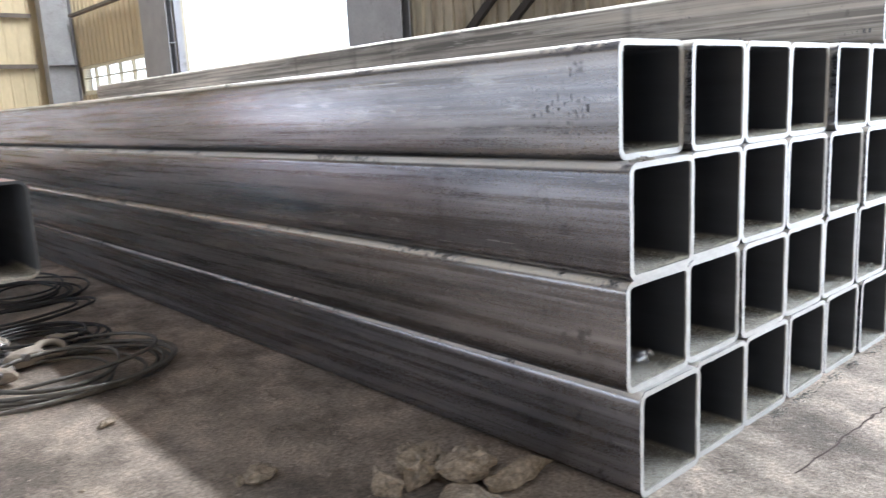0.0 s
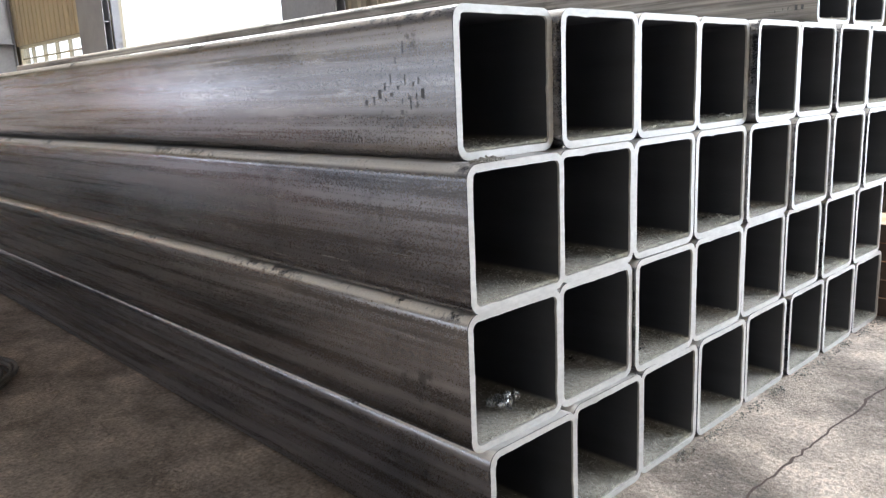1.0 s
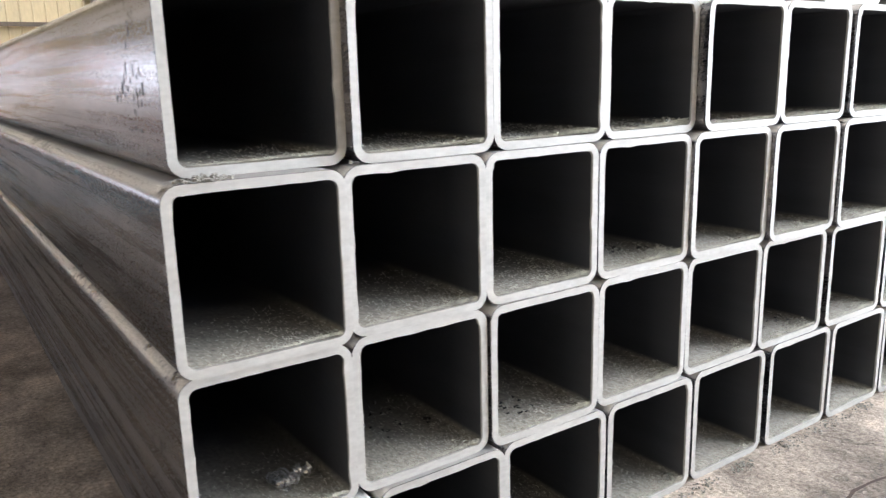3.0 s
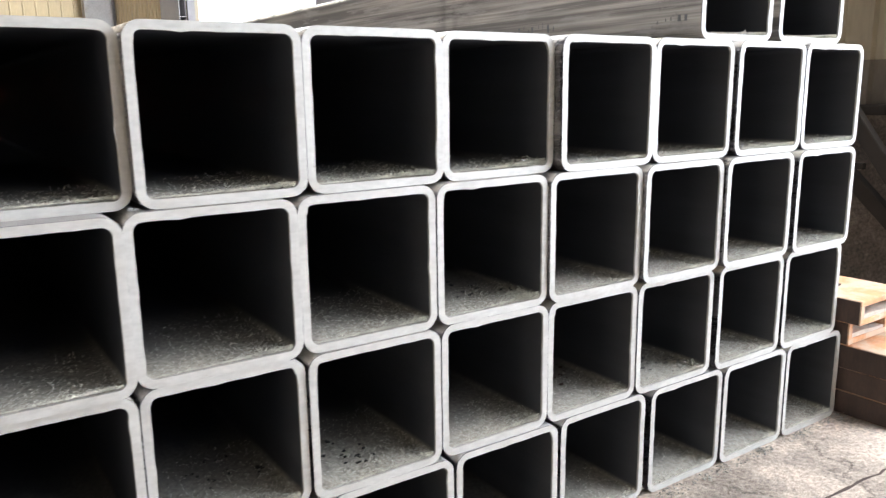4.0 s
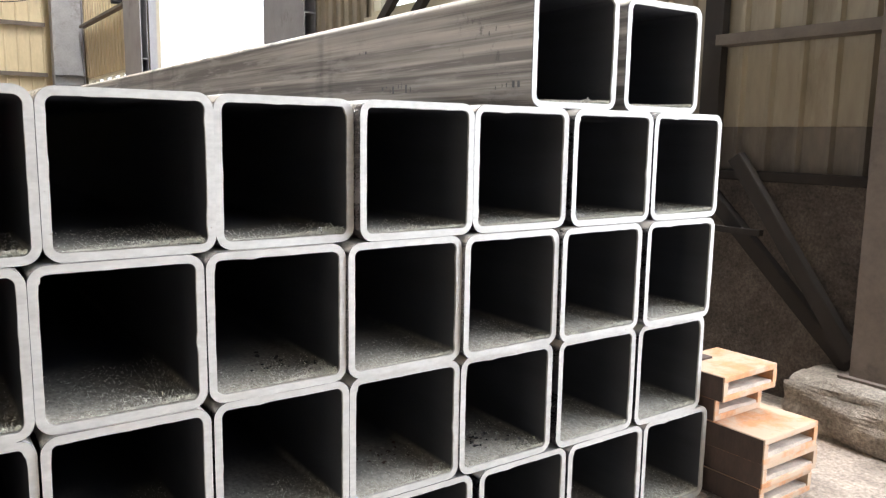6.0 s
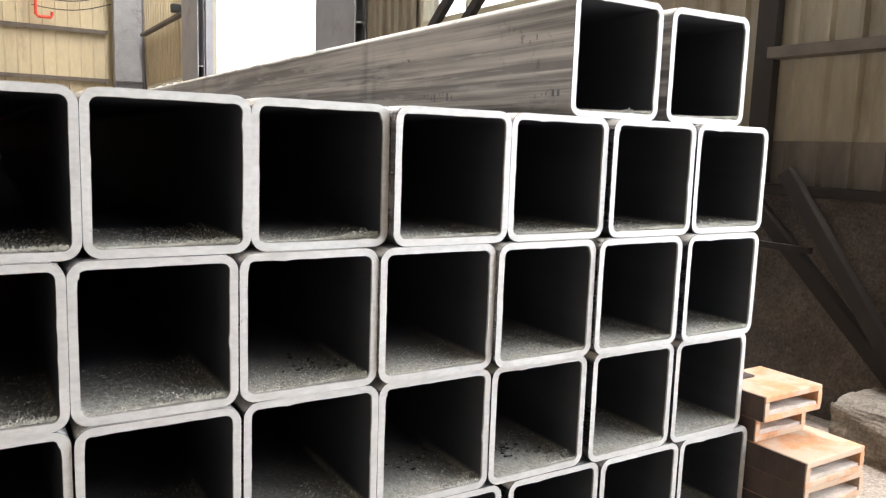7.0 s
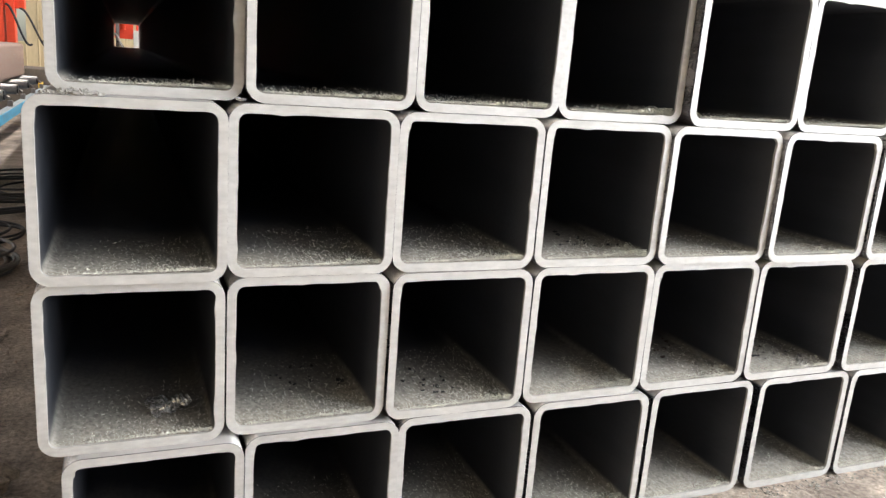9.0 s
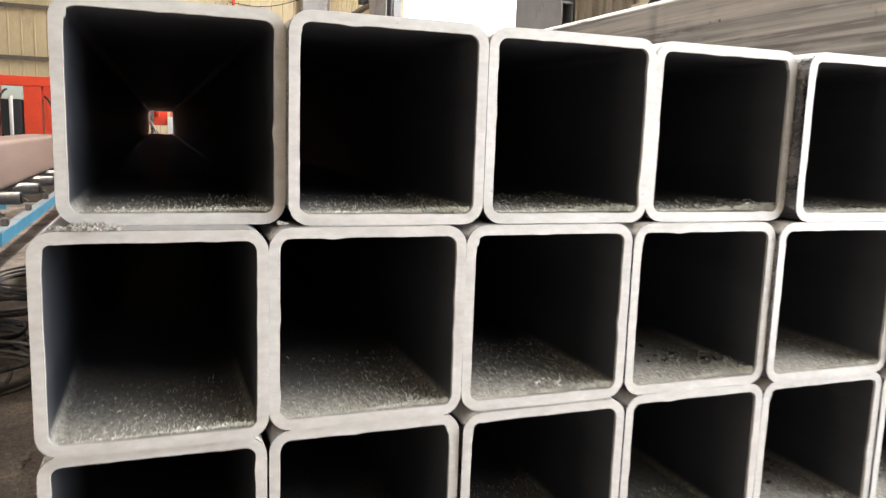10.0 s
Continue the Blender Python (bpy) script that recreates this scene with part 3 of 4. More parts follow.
def tube(x, y, z, label, turn=0.0):
    k = COUNT[0]
    COUNT[0] += 1
    ob = new("steel_tube", TUBE if z < 1.5 else OLD_TUBE)
    ob.matrix_world = pose(x, y, z, rz=turn)
    tagged(ob, label, "steel tube", "stacked tubes")
    e = new("cut_end", RINGS[k * 5 % 6])
    e.parent = ob
    tagged(e, "bright saw-cut rim")
    if k % 2:
        e.matrix_basis = pose(0, 0, 0) @ Matrix.Diagonal((-1, 1, 1, 1))
    c = new("metal_shavings", SHAVINGS[(k * 3 + k // 8) % 5])
    c.matrix_world = pose(x, y, z, rz=turn)
    tagged(c, "loose steel shavings lying in the tube end", "metal shavings", kind="stuff")
    return ob


GREY = "grey mill-scaled square steel tube with bright sawn end, stacked"
XS = ((0.249, 0.649, 1.045, 1.452, 1.867, 2.286, 2.687, 3.092),
      (0.204, 0.605, 1.005, 1.41, 1.807, 2.204, 2.621, 3.027),
      (0.206, 0.604, 1.001, 1.4, 1.797, 2.193, 2.594, 3.013),
      (0.246, 0.642, 1.039, 1.436, 1.833, 2.23, 2.638, 3.05),
      (2.488, 2.928))
YS = ((-0.06, -0.042, -0.035, -0.034, -0.028, -0.035, -0.042, -0.043),
      (-0.038, -0.026, -0.036, -0.027, -0.027, -0.032, -0.042, -0.047),
      (-0.052, -0.03, -0.027, -0.029, -0.04, -0.056, -0.068, -0.074),
      (0.016, -0.016, -0.015, -0.009, -0.043, -0.042, -0.055, -0.05),
      (-0.005, -0.012))
for row, (xs, ys) in enumerate(zip(XS, YS)):
    for x, y in zip(xs, ys):
        tube(x, y, 0.3983 * row + 0.001, GREY if row < 4 else "weathered grey square steel tube lying on top of the stack", -2.0 if row == 4 and x > 2.7 else 0.0)

# ---- things in and on the stack ----
def curl(bm, c, r, turns, pitch, width, seed):
    """A curled ribbon of swarf."""
    rng = random.Random(seed)
    ax = Vector((rng.uniform(-1, 1), rng.uniform(-1, 1), rng.uniform(-0.2, 0.5))).normalized()
    u = ax.orthogonal().normalized()
    v = ax.cross(u)
    prev = None
    for k in range(int(turns * 12) + 1):
        t = k / 12 * 2 * math.pi
        p = Vector(c) + r * (u * math.cos(t) + v * math.sin(t)) + ax * pitch * k / 12
        cur = (bm.verts.new(p), bm.verts.new(p + ax * width))
        if prev:
            bm.faces.new((prev[0], cur[0], cur[1], prev[1])).smooth = True
        prev = cur


def swarf(x, y, z, seed, n, size):
    bm, rng = bmesh.new(), random.Random(seed)
    for k in range(n):
        curl(bm, (rng.uniform(-2.2, 2.2) * size, rng.uniform(-1.5, 1.5) * size, size * rng.uniform(0.9, 1.6)), size * rng.uniform(0.5, 1.0), rng.uniform(1, 2.6), size * 0.7, size * 0.45, seed * 31 + k)
    ob = part("swarf_curl", bm, M_SHINY)
    ob.location = (x, y, z)
    return tagged(ob, "small heap of shiny curled steel swarf in a tube end", "swarf", "swarf heaps")


swarf(0.28, 0.08, 0.421, 3, 12, 0.015)
swarf(1.54, 0.017, 1.2175, 5, 4, 0.006)
swarf(2.53, -0.014, 1.2175, 8, 5, 0.008)
swarf(2.93, -0.013, 1.2175, 9, 6, 0.008)
swarf(0.43, -0.039, 1.197, 12, 4, 0.005)


def heap(x, y, z, w, d, h, seed, n, mat=M_CHIP):
    """A low pile of grit and chips."""
    bm, rng = bmesh.new(), random.Random(seed)
    for _ in range(n):
        a, r = rng.uniform(0, 6.28), rng.random() ** 0.6
        s = rng.uniform(0.0015, 0.0042)
        c = Vector((w * r * math.cos(a), d * r * math.sin(a), h * (1 - r) * rng.random() + s * 0.5))
        q = bmesh.ops.create_cone(bm, cap_ends=True, segments=4, radius1=s, radius2=s * 0.4, depth=s * 1.4)
        m = Matrix.Translation(c) @ Euler((rng.uniform(0, 3), rng.uniform(0, 3), rng.uniform(0, 3))).to_matrix().to_4x4() @ Matrix.Diagonal((1, rng.uniform(0.6, 2), 1, 1))
        bmesh.ops.transform(bm, matrix=m, verts=q["verts"])
    ob = part("grit_pile", bm, mat)
    ob.location = (x, y, z)
    return tagged(ob, "small pile of steel grit and chips", "grit", kind="stuff")


for k, (x, y, z, mat) in enumerate(((2.22, 0.091, 0.421, M_BLACK), (2.28, 0.054, 0.421, M_ROLLER), (1.87, 0.134, 0.421, M_BROWN_RUST), (1.93, 0.056, 0.421, M_DUST), (1.0, 0.05, 0.421, M_BLACK), (1.45, 0.092, 0.819, M_BLACK), (0.66, 0.153, 0.421, M_BLACK))):
    flakes(x, y, z, 300 + k, 16, mat, 0.009)
heap(0.1, -0.04, 1.197, 0.06, 0.028, 0.012, 1, 160, M_DUST)
for k, (x, y, z, w, h) in enumerate(((2.6, 0.04, 1.616, 0.05, 0.022), (3.0, 0.05, 1.616, 0.03, 0.012), (1.55, 0.048, 0.819, 0.05, 0.02), (1.2, 0.03, 1.2175, 0.04, 0.016), (0.79, 0.019, 1.2175, 0.03, 0.012),
                                     (1.98, 0.019, 0.421, 0.06, 0.02), (2.33, 0.016, 0.421, 0.08, 0.022), (2.4, 0.02, 0.421, 0.05, 0.024), (1.57, 0.038, 1.2175, 0.04, 0.016), (2.36, -0.002, 0.819, 0.05, 0.014),
                                     (1.62, 0.001, 0.022, 0.05, 0.02), (2.05, 0.002, 0.022, 0.05, 0.018), (3.2, -0.01, 0.022, 0.05, 0.024))):
    heap(x, y, z, w, 0.03, h, 20 + k, 90, M_DUST if k % 3 == 0 else M_CHIP)
for k in range(9):
    heap(1.1 + 0.27 * k, -0.075, 0.0, 0.07 + 0.05 * (k % 3), 0.03, 0.012, 60 + k, 70, M_DUST)

# faded stencil marks on the side of the top tube
rng = random.Random(4)
SIDE = XS[3][0] - S * WIDE / 2 - 0.0003
TOP_SIDE = XS[4][0] - S * WIDE / 2 - 0.0003
MARKS = ((TOP_SIDE, 0.72, 1.665, 0.05, 8), (TOP_SIDE, 0.05, 1.655, 0.035, 5), (TOP_SIDE, 1.07, 1.835, 0.03, 3), (TOP_SIDE, 1.53, 1.76, 0.03, 2), (TOP_SIDE, 0.18, 1.83, 0.08, 2),
         (SIDE, 0.2, 1.455, 0.06, 2), (SIDE, 0.13, 1.345, 0.05, 9), (SIDE, 0.14, 1.385, 0.045, 6), (SIDE, 0.16, 1.28, 0.014, 5), (SIDE, 0.15, 1.32, 0.05, 3))
for x, y, z, h, k in MARKS:
    mark = base("stencil_mark", x, y, z, "faded dark stencil mark on the tube side", "mark", "stencil marks")
    for j in range(k):
        u, v = 0.03 * j + rng.uniform(0, 0.012), rng.uniform(0, 0.5) * h
        part("stroke", boxes((-0.0006, 0.0004, u, u + rng.choice((0.003, 0.004, 0.012)), v, v + rng.uniform(0.15, 0.7) * h)), M_INK, mark)

# ---- orange hollow sections beside the stack ----
def flat_section(x, y, z, w, d, h, turn, label):
    """A short offcut of flat rectangular hollow section: top and bottom plates, side walls, inside dust."""
    ob = base("hollow_section", x, y, z, label, "steel offcut", "offcut stack")
    ob.rotation_euler[2] = radians(turn)
    t = 0.026
    part("top_plate", boxes((0, w, 0, d, h - t, h), bevel=0.004), M_ORANGE, ob)
    part("bottom_plate", boxes((0, w, 0, d, 0, t), bevel=0.004), M_ORANGE, ob)
    part("side_wall", boxes((-0.001, t, 0.0, d, t, h - t)), M_ORANGE, ob)
    part("side_wall", boxes((w - t, w + 0.001, 0.0, d, t, h - t)), M_ORANGE, ob)
    part("side_skin", boxes((-0.004, -0.001, 0.006, d, 0.004, h - 0.004)), M_BROWN_RUST, ob, "dark brown rusted side")
    bed = box(bmesh.new(), t - 0.001, w - t + 0.001, 0.006, d - 0.006, t - 0.002, t + 0.016)
    bmesh.ops.subdivide_edges(bed, edges=bed.edges[:], cuts=9, use_grid_fill=True)
    for v in bed.verts:
        if v.co.z > t:
            v.co.z += 0.009 * noise.noise(Vector((v.co.x * 9, v.co.y * 9, x * 7 + z))) + 0.006 * (1 - 2 * v.co.x / w)
    part("dust", bed, M_PALE_DUST, ob, "pale dust settled inside")
    return ob


flat_section(3.335, -0.285, 0.0, 0.385, 0.43, 0.108, 0.5, "rusty orange flat hollow steel offcut on the floor")
flat_section(3.325, -0.295, 0.11, 0.39, 0.43, 0.108, -0.8, "rusty orange flat hollow steel offcut in a stack")
flat_section(3.307, -0.305, 0.22, 0.39, 0.44, 0.108, 0.3, "rusty orange flat hollow steel offcut in a stack")
flat_section(3.3, -0.075, 0.33, 0.33, 0.3, 0.108, 0.0, "rusty orange flat hollow steel offcut set back in a stack")
flat_section(3.256, -0.14, 0.44, 0.378, 0.3, 0.108, 0.6, "rusty orange flat hollow steel offcut on top of a stack")
tagged(part("steel_plate", boxes((3.31, 3.45, 0.06, 0.13, 0.549, 0.557)), M_BROWN_RUST), "small brown rusty plate lying on the offcuts", "plate")

# ---- conveyor, left of the stack ----
RX0, RX1, RY0, RY1 = -2.1, -0.9, 5.0, 12.2
conv = base("roller_conveyor", (RX0 + RX1) / 2, RY0, 0, "light blue roller conveyor with grey steel rollers", "conveyor")
cx = (RX0 + RX1) / 2
for s in (-1, 1):
    a, b = s * 0.6, s * 0.52
    part("rail", boxes((min(a, b), max(a, b), 0, RY1 - RY0, 0.43, 0.53), bevel=0.004), M_BLUE, conv)
    part("rail_top", boxes((min(a, b) + 0.004, max(a, b) - 0.004, 0.004, RY1 - RY0 - 0.004, 0.531, 0.536)), M_RAIL_TOP, conv, "dusty rail top")
    for y in (4.4, 6.9):
        part("leg", boxes((s * 0.56 - 0.04, s * 0.56 + 0.04, y, y + 0.08, 0, 0.43)), M_BLUE, conv)
y = 0.4
while y < RY1 - RY0:
    r = part("roller", rod(bmesh.new(), (-0.5, y, 0.65), (0.5, y, 0.65), 0.06, 20), M_ROLLER, conv)
    for s in (-1, 1):
        part("end_cap", rod(bmesh.new(), (s * 0.5, y, 0.65), (s * 0.515, y, 0.65), 0.05, 16), M_BLACK, r)
        part("bearing_block", boxes((s * 0.56 - 0.025, s * 0.56 + 0.025, y - 0.04, y + 0.04, 0.536, 0.6), bevel=0.01), M_ROLLER, r)
        part("axle", rod(bmesh.new(), (s * 0.515, y, 0.65), (s * 0.56, y, 0.62), 0.014, 8), M_ROLLER, r)
    y += 1.17
tagged(part("cross_beam", boxes((-0.52, 0.52, 0.1, 0.18, 0.44, 0.52)), M_BLUE, conv))
tagged(part("side_guard", boxes((-0.52, -0.5, 6.2, 6.9, 0.536, 0.75)), M_YELLOW, conv), "yellow guard")
tagged(part("side_guard", boxes((0.5, 0.53, 6.4, 6.9, 0.536, 0.6)), M_YELLOW, conv), "yellow guard")


def long_tube(name, x, y, z, w, h, d, r, material, label):
    bm = bmesh.new()
    def prof(w_, h_, r_):
        return [(px + (w_ - h_) / 2 * (1 if px > 0 else -1), pz) for px, pz in ring(h_, r_, 5)]
    o, i = prof(w, h, r), prof(w - 0.03, h - 0.03, r * 0.6)
    lp = [[bm.verts.new((px, py, pz + h / 2)) for px, pz in pr] for pr, py in ((o, d), (o, 0), (i, 0), (i, d))]
    n = len(o)
    for k in range(4):
        for j in range(n):
            f = bm.faces.new((lp[k][j], lp[k][(j + 1) % n], lp[(k + 1) % 4][(j + 1) % n], lp[(k + 1) % 4][j]))
            f.smooth, f.material_index = k in (0, 2), 1 if k in (1, 2) else 0
    bmesh.ops.recalc_face_normals(bm, faces=bm.faces)
    ob = part(name, bm, (material, M_INNER))
    ob.location = (x, y, z)
    return tagged(ob, label, "steel tube")


long_tube("steel_tube", -1.375, 2.4, 0.711, 0.43, 0.46, 8.9, 0.05, M_PINK, "pinkish brown square steel tube lying on the conveyor rollers")

# ---- red machine at the far end ----
mach = base("tube_machine", -1.14, 13.0, 0, "bright red tube processing machine with hoses", "machine")
part("bed", boxes((-1.6, 2.0, 0.0, 1.2, 0, 0.75), bevel=0.02), M_GIRT, mach, "dark grey machine bed")
for x, w in ((-1.25, 0.16), (-0.73, 0.27), (-0.43, 0.13), (1.55, 0.24)):
    part("post", boxes((x, x + w, 0.0, 0.3, 0.75, 1.92), bevel=0.012), M_RED, mach)
part("top_beam", boxes((-1.3, -0.15, -0.02, 0.34, 1.92, 2.08), bevel=0.015), M_RED, mach)
part("top_beam", boxes((1.2, 1.85, -0.02, 0.34, 1.92, 2.08), bevel=0.015), M_RED, mach)
part("mid_beam", boxes((-0.5, -0.15, 0.05, 0.25, 1.7, 1.86), bevel=0.012), M_RED, mach)
part("carriage", boxes((-1.06, -0.76, -0.05, 0.25, 1.0, 1.7), bevel=0.015), M_BLACK, mach)
part("carriage", boxes((1.2, 1.5, -0.05, 0.25, 1.35, 1.62), bevel=0.015), M_RED, mach)
part("cabinet", boxes((1.5, 1.64, -0.12, -0.02, 1.2, 1.5), bevel=0.01), M_WHITE, mach, "white control cabinet")
part("guide_shaft", rod(bmesh.new(), (1.25, -0.1, 1.2), (1.25, -0.1, 1.9), 0.03), M_ROLLER, mach)
part("guide_shaft", rod(bmesh.new(), (1.33, -0.1, 1.5), (1.33, -0.1, 1.9), 0.04), M_RED, mach)
part("cylinder", rod(bmesh.new(), (-0.9, -0.1, 0.9), (-0.9, -0.1, 1.75), 0.03), M_WHITE, mach)
for k, (x, z, dx) in enumerate(((-0.95, 1.85, -0.3), (-0.4, 1.75, 0.35), (-0.2, 1.7, 0.45), (1.25, 1.3, 0.35), (1.2, 1.42, 0.3))):
    part("hose", hose(bmesh.new(), [(x + dx * t, -0.12 - 0.1 * math.sin(3.14 * t), z - 0.75 * math.sin(2.2 * t) * t) for t in (j / 14 for j in range(15))], 0.018), M_BLACK if k % 2 else M_ROLLER if k == 4 else M_BLACK, mach)

# red pipe and cables on the back wall
tagged(part("red_pipe", hose(bmesh.new(), [(2.2, BY - 0.24, 6.6), (2.2, BY - 0.24, 4.5), (2.26, BY - 0.24, 4.44), (2.54, BY - 0.24, 4.44), (2.57, BY - 0.24, 4.5), (2.57, BY - 0.24, 4.58)], 0.04), M_RED), "thin red pipe with an elbow on the back wall", "pipe")
for k, z in enumerate((4.95, 4.72)):
    tagged(part("wall_cable", hose(bmesh.new(), [(2.1 + 1.95 * t, BY - 0.22, z + 0.25 * t - 0.16 * math.sin(3.14 * t)) for t in (j / 12 for j in range(13))], 0.012), M_BLACK), "thin sagging cable on the back wall", "cable", "wall cables")
tagged(part("wall_lamp", boxes((WX - 0.3, WX - 0.1, 15.8, 16.0, 4.164, 4.34), bevel=0.02), M_BLACK), "small dark box fixed to the wall girt", "box")

# ---- ropes and rubble on the floor ----
def coil(x, y, radii, seed, material, label, squash=0.85, r=0.011):
    ob = base("wire_rope", x, y, 0, label, "wire rope", "wire rope coils")
    rng = random.Random(seed)
    for k, R in enumerate(radii):
        ox, oy, ph, tilt = rng.uniform(-0.1, 0.1), rng.uniform(-0.12, 0.12), rng.uniform(0, 6.28), rng.uniform(0.0, 0.03)
        pts = []
        for j in range(56):
            t = 2 * math.pi * j / 56
            w = 1 + 0.07 * math.sin(2 * t + ph) + 0.04 * math.sin(3 * t + ph * 2)
            pts.append((ox + R * w * math.cos(t), oy + R * w * squash * math.sin(t), r + 0.012 * (k % 4) + tilt * (1 + math.sin(t + ph))))
        part("loop", hose(bmesh.new(), pts, r * rng.uniform(0.8, 1.15), 7, True), material, ob)
    return ob


coil(-1.04, 3.12, (0.62, 0.56, 0.52, 0.6, 0.47, 0.42, 0.5, 0.36, 0.55), 5, M_ROPE, "loose coil of dusty steel wire rope on the floor")
coil(-0.96, 3.85, (0.45, 0.36, 0.4, 0.3, 0.5, 0.25, 0.42, 0.34), 6, M_ROPE_DARK, "tangled dark oily wire rope on the floor", 0.7)
coil(-0.6, 5.7, (0.5, 0.42, 0.36, 0.46, 0.3, 0.4, 0.52), 7, M_ROPE_DARK, "tangled dark oily wire rope on the floor", 1.2)
coil(-0.73, 4.6, (0.44, 0.35, 0.4), 8, M_ROPE_DARK, "tangled dark oily wire rope on the floor", 0.6)


def fitting(x, y, z, turn, s):
    ob = base("rope_fitting", x, y, z, "dusty cast steel rope fitting with an eye", "rope fitting", "rope fittings")
    ob.rotation_euler[2] = radians(turn)
    part("socket", lump(bmesh.new(), (0, 0, 0.035 * s), (0.09 * s, 0.045 * s, 0.04 * s), turn, 2, 0.25), M_FITTING, ob)
    part("eye", hose(bmesh.new(), [(0.13 * s + 0.06 * s * math.cos(t), 0.05 * s * math.sin(t), 0.04 * s + 0.02 * s * math.sin(t)) for t in (2 * math.pi * j / 16 for j in range(16))], 0.017 * s, 7, True), M_FITTING, ob)
    part("pin", rod(bmesh.new(), (-0.03 * s, -0.07 * s, 0.05 * s), (-0.03 * s, 0.07 * s, 0.05 * s), 0.016 * s), M_ROLLER, ob)


fitting(-1.08, 3.4, 0.03, 20, 1.3)
fitting(-1.18, 3.74, 0.03, 75, 1.3)
fitting(-1.26, 3.2, 0.02, 140, 1.1)
fitting(-0.82, 3.74, 0.03, -50, 0.8)


def rock(x, y, size, seed, label, tilt=(0, 0, 0), cuts=3, sink=0.8):
    bm, r = bmesh.new(), random.Random(seed * 7 + 1)
    for _ in range(7 + 3 * cuts):
        p = Vector((r.gauss(0, 1), r.gauss(0, 1), r.gauss(0, 1))).normalized() * r.uniform(0.75, 1.15)
        bm.verts.new((p.x * size[0], p.y * size[1], p.z * size[2]))
    hull = bmesh.ops.convex_hull(bm, input=bm.verts)
    bmesh.ops.delete(bm, geom=list({v for v in hull["geom_interior"] + hull["geom_unused"] if isinstance(v, bmesh.types.BMVert)}), context="VERTS")
    bmesh.ops.recalc_face_normals(bm, faces=bm.faces[:])
    if cuts > 1:
        bmesh.ops.subdivide_edges(bm, edges=bm.edges[:], cuts=4, use_grid_fill=True)
        bmesh.ops.triangulate(bm, faces=bm.faces[:])
        for v in bm.verts:
            p = v.co / max(size)
            v.co += min(size) * (0.34 * noise.noise_vector(p * 3 + Vector((seed, 0, seed))) + 0.16 * noise.noise_vector(p * 9 + Vector((0, seed, 2))))
    bmesh.ops.transform(bm, matrix=Euler([radians(a) for a in tilt]).to_matrix().to_4x4(), verts=bm.verts)
    low = min(v.co.z for v in bm.verts)
    ob = part("rubble", bm, M_ROCK)
    ob.location = (x, y, -low * sink - 0.002)
    return tagged(ob, label, "rubble", "rubble on the floor")


rock(-1.045, 2.15, (0.055, 0.035, 0.022), 1, "small flat chip of concrete on the floor", (4, 0, 30))
rock(-0.81, 1.1, (0.09, 0.05, 0.045), 2, "broken lump of pale concrete on the floor", (0, 10, 20))
rock(-0.88, 1.14, (0.04, 0.03, 0.02), 3, "small lump of pale concrete on the floor")
rock(-0.535, 0.66, (0.035, 0.1, 0.06), 4, "upright shard of broken concrete", (25, 10, 25))
rock(-0.36, 0.67, (0.14, 0.1, 0.095), 5, "angular block of broken concrete", (12, -14, 35))
rock(-0.25, 0.65, (0.055, 0.04, 0.03), 6, "small piece of broken concrete", (0, 8, 10))
rock(-0.25, 0.5, (0.13, 0.12, 0.075), 7, "broken block of concrete on the floor", (8, 12, 20), 4)
rock(-0.12, 0.37, (0.12, 0.15, 0.05), 9, "flat broken slab of concrete on the floor", (-6, 9, 70), 4)
rock(-0.4, 0.38, (0.12, 0.15, 0.03), 8, "flat broken slab of concrete on the floor", (-3, 3, 50), 4)
rng = random.Random(77)
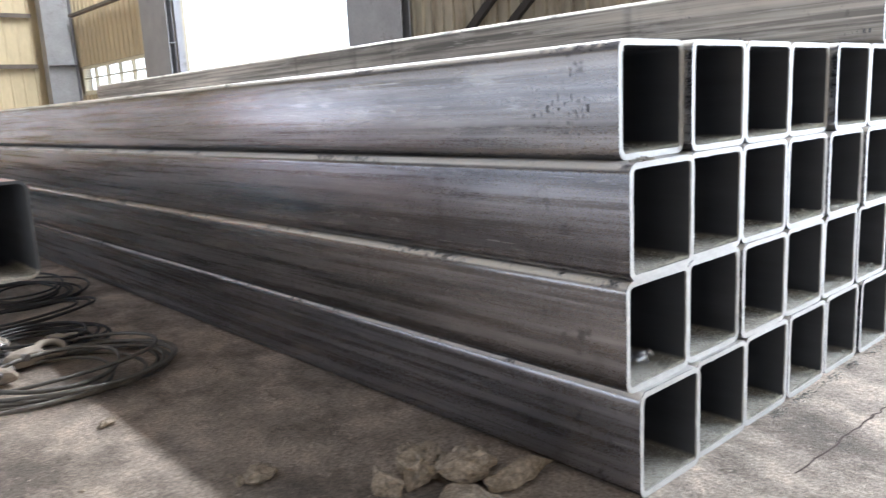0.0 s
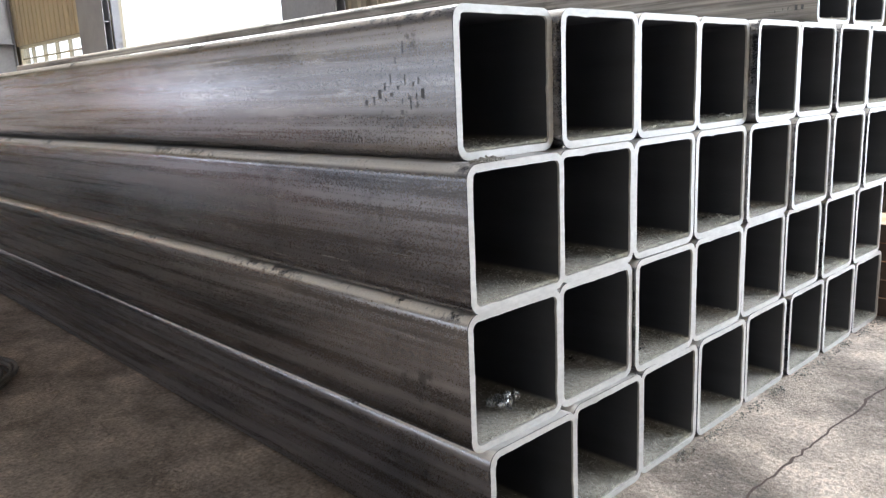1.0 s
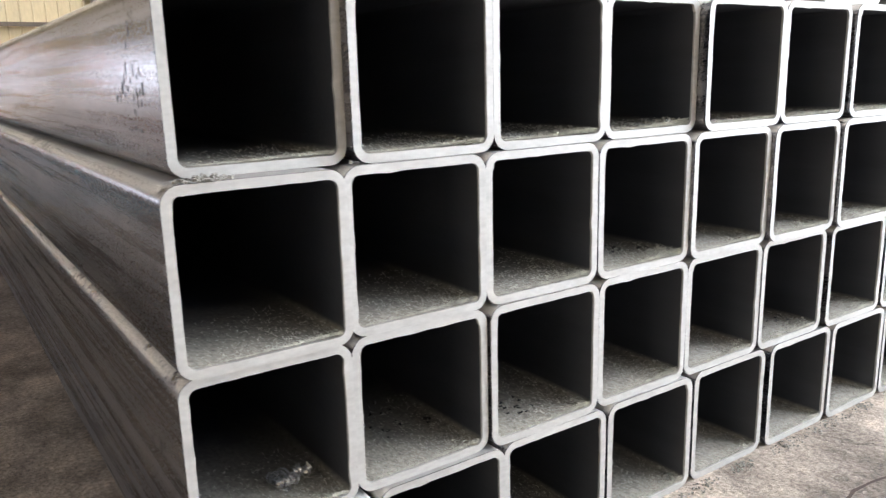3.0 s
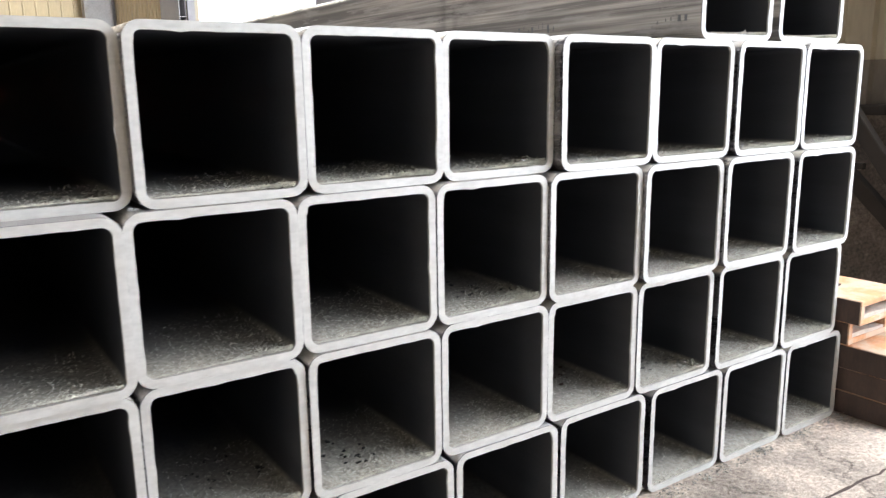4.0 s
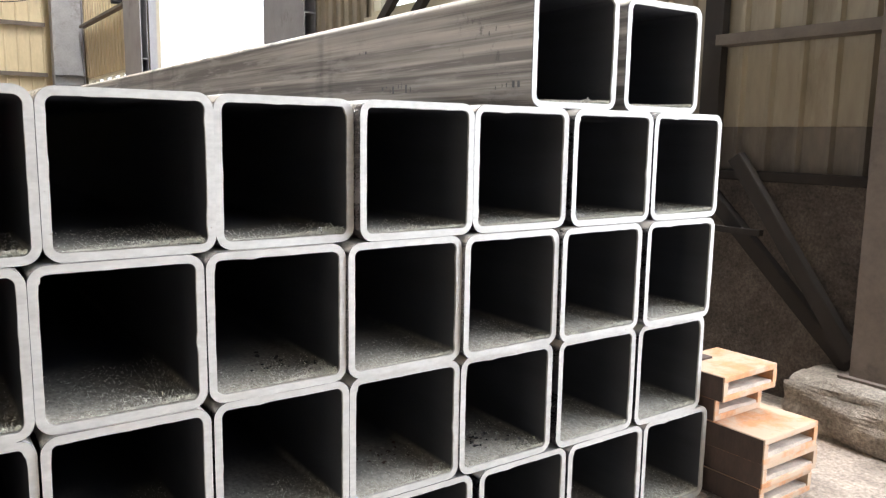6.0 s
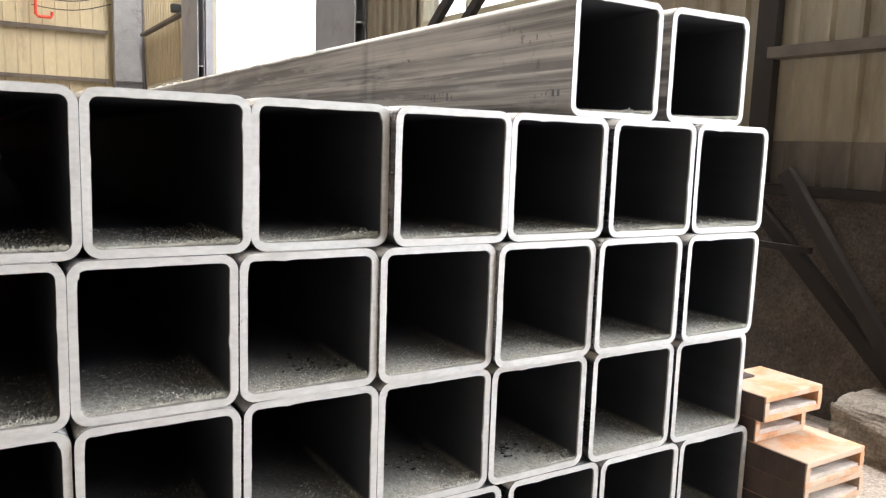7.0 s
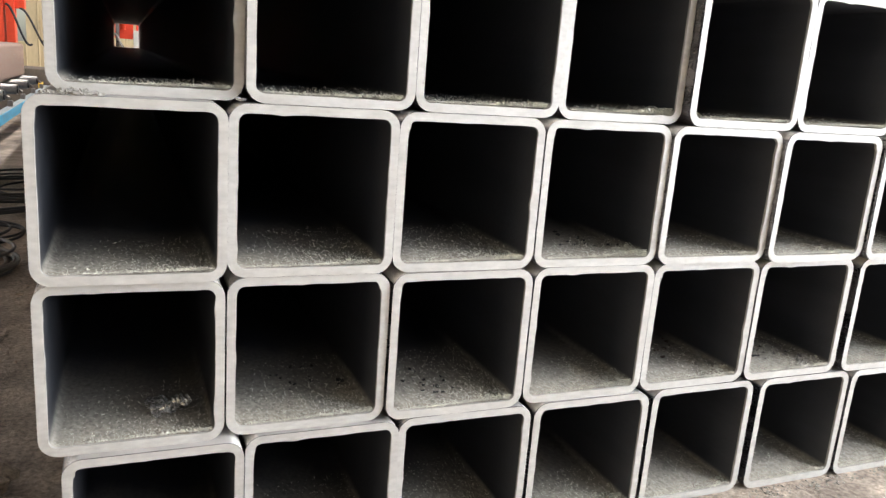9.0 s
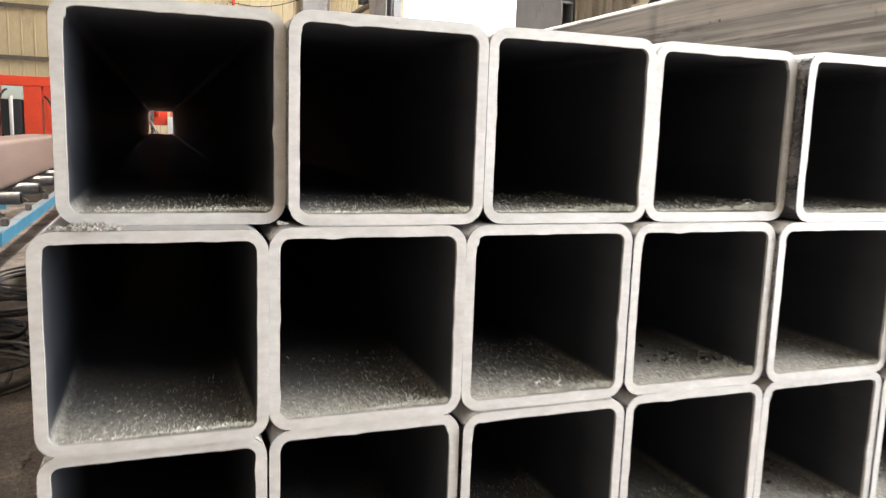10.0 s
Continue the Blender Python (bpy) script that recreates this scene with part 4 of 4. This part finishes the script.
for k in range(60):
    x, y = rng.uniform(-1.8, -0.08), rng.uniform(0.6, 6.5)
    s = rng.uniform(0.006, 0.02)
    rock(x, y, (s * rng.uniform(0.8, 1.6), s, s * 0.5), 100 + k, "small pebble of concrete rubble on the floor", (0, 0, rng.uniform(0, 180)), 1)
for k in range(45):
    x, y = rng.uniform(0.6, 4.2), rng.uniform(-1.4, -0.2)
    s = rng.uniform(0.003, 0.009)
    rock(x, y, (s * rng.uniform(0.8, 1.6), s, s * 0.5), 200 + k, "tiny grain of concrete rubble on the floor", (0, 0, rng.uniform(0, 180)), 1)

# trampled ridge of dirt along the stack
bm = bmesh.new()
for k in range(240):
    y = 0.3 + 5.2 * k / 240
    x = -0.3 + 0.05 * noise.noise(Vector((y * 1.6, 0, 3))) + rng.uniform(-0.05, 0.05)
    s = rng.uniform(0.008, 0.03) * (0.6 + 0.6 * noise.noise(Vector((y * 2.4, 7, 0))))
    if s > 0.004:
        lump(bm, (x, y, -s * 0.1), (s, s * 1.5, s * 0.45), k, 1, 0.5)
tagged(part("dirt_ridge", bm, M_FLOOR), "trampled ridge of dirt on the concrete floor", "dirt", kind="stuff")

# long crack across the floor in front of the stack
CRACK = ((0.6, -0.36), (3.4, -0.44))
bm, prev = bmesh.new(), None
for k in range(70):
    f = k / 69
    x = CRACK[0][0] + (CRACK[1][0] - CRACK[0][0]) * f + 0.03 * noise.noise(Vector((f * 9, 4, 0)))
    y = CRACK[0][1] + (CRACK[1][1] - CRACK[0][1]) * f + 0.035 * noise.noise(Vector((f * 14, 0, 8))) + 0.012 * noise.noise(Vector((f * 60, 2, 1)))
    w = 0.004 + 0.006 * abs(noise.noise(Vector((f * 22, 1, 5))))
    cur = [bm.verts.new((x, y - w, 0.0015)), bm.verts.new((x, y + w, 0.0015))]
    if prev:
        bm.faces.new((prev[0], cur[0], cur[1], prev[1]))
    prev = cur
tagged(part("floor_crack", bm, M_BROWN_RUST), "dirt-filled crack in the concrete floor", "floor crack", kind="structure")
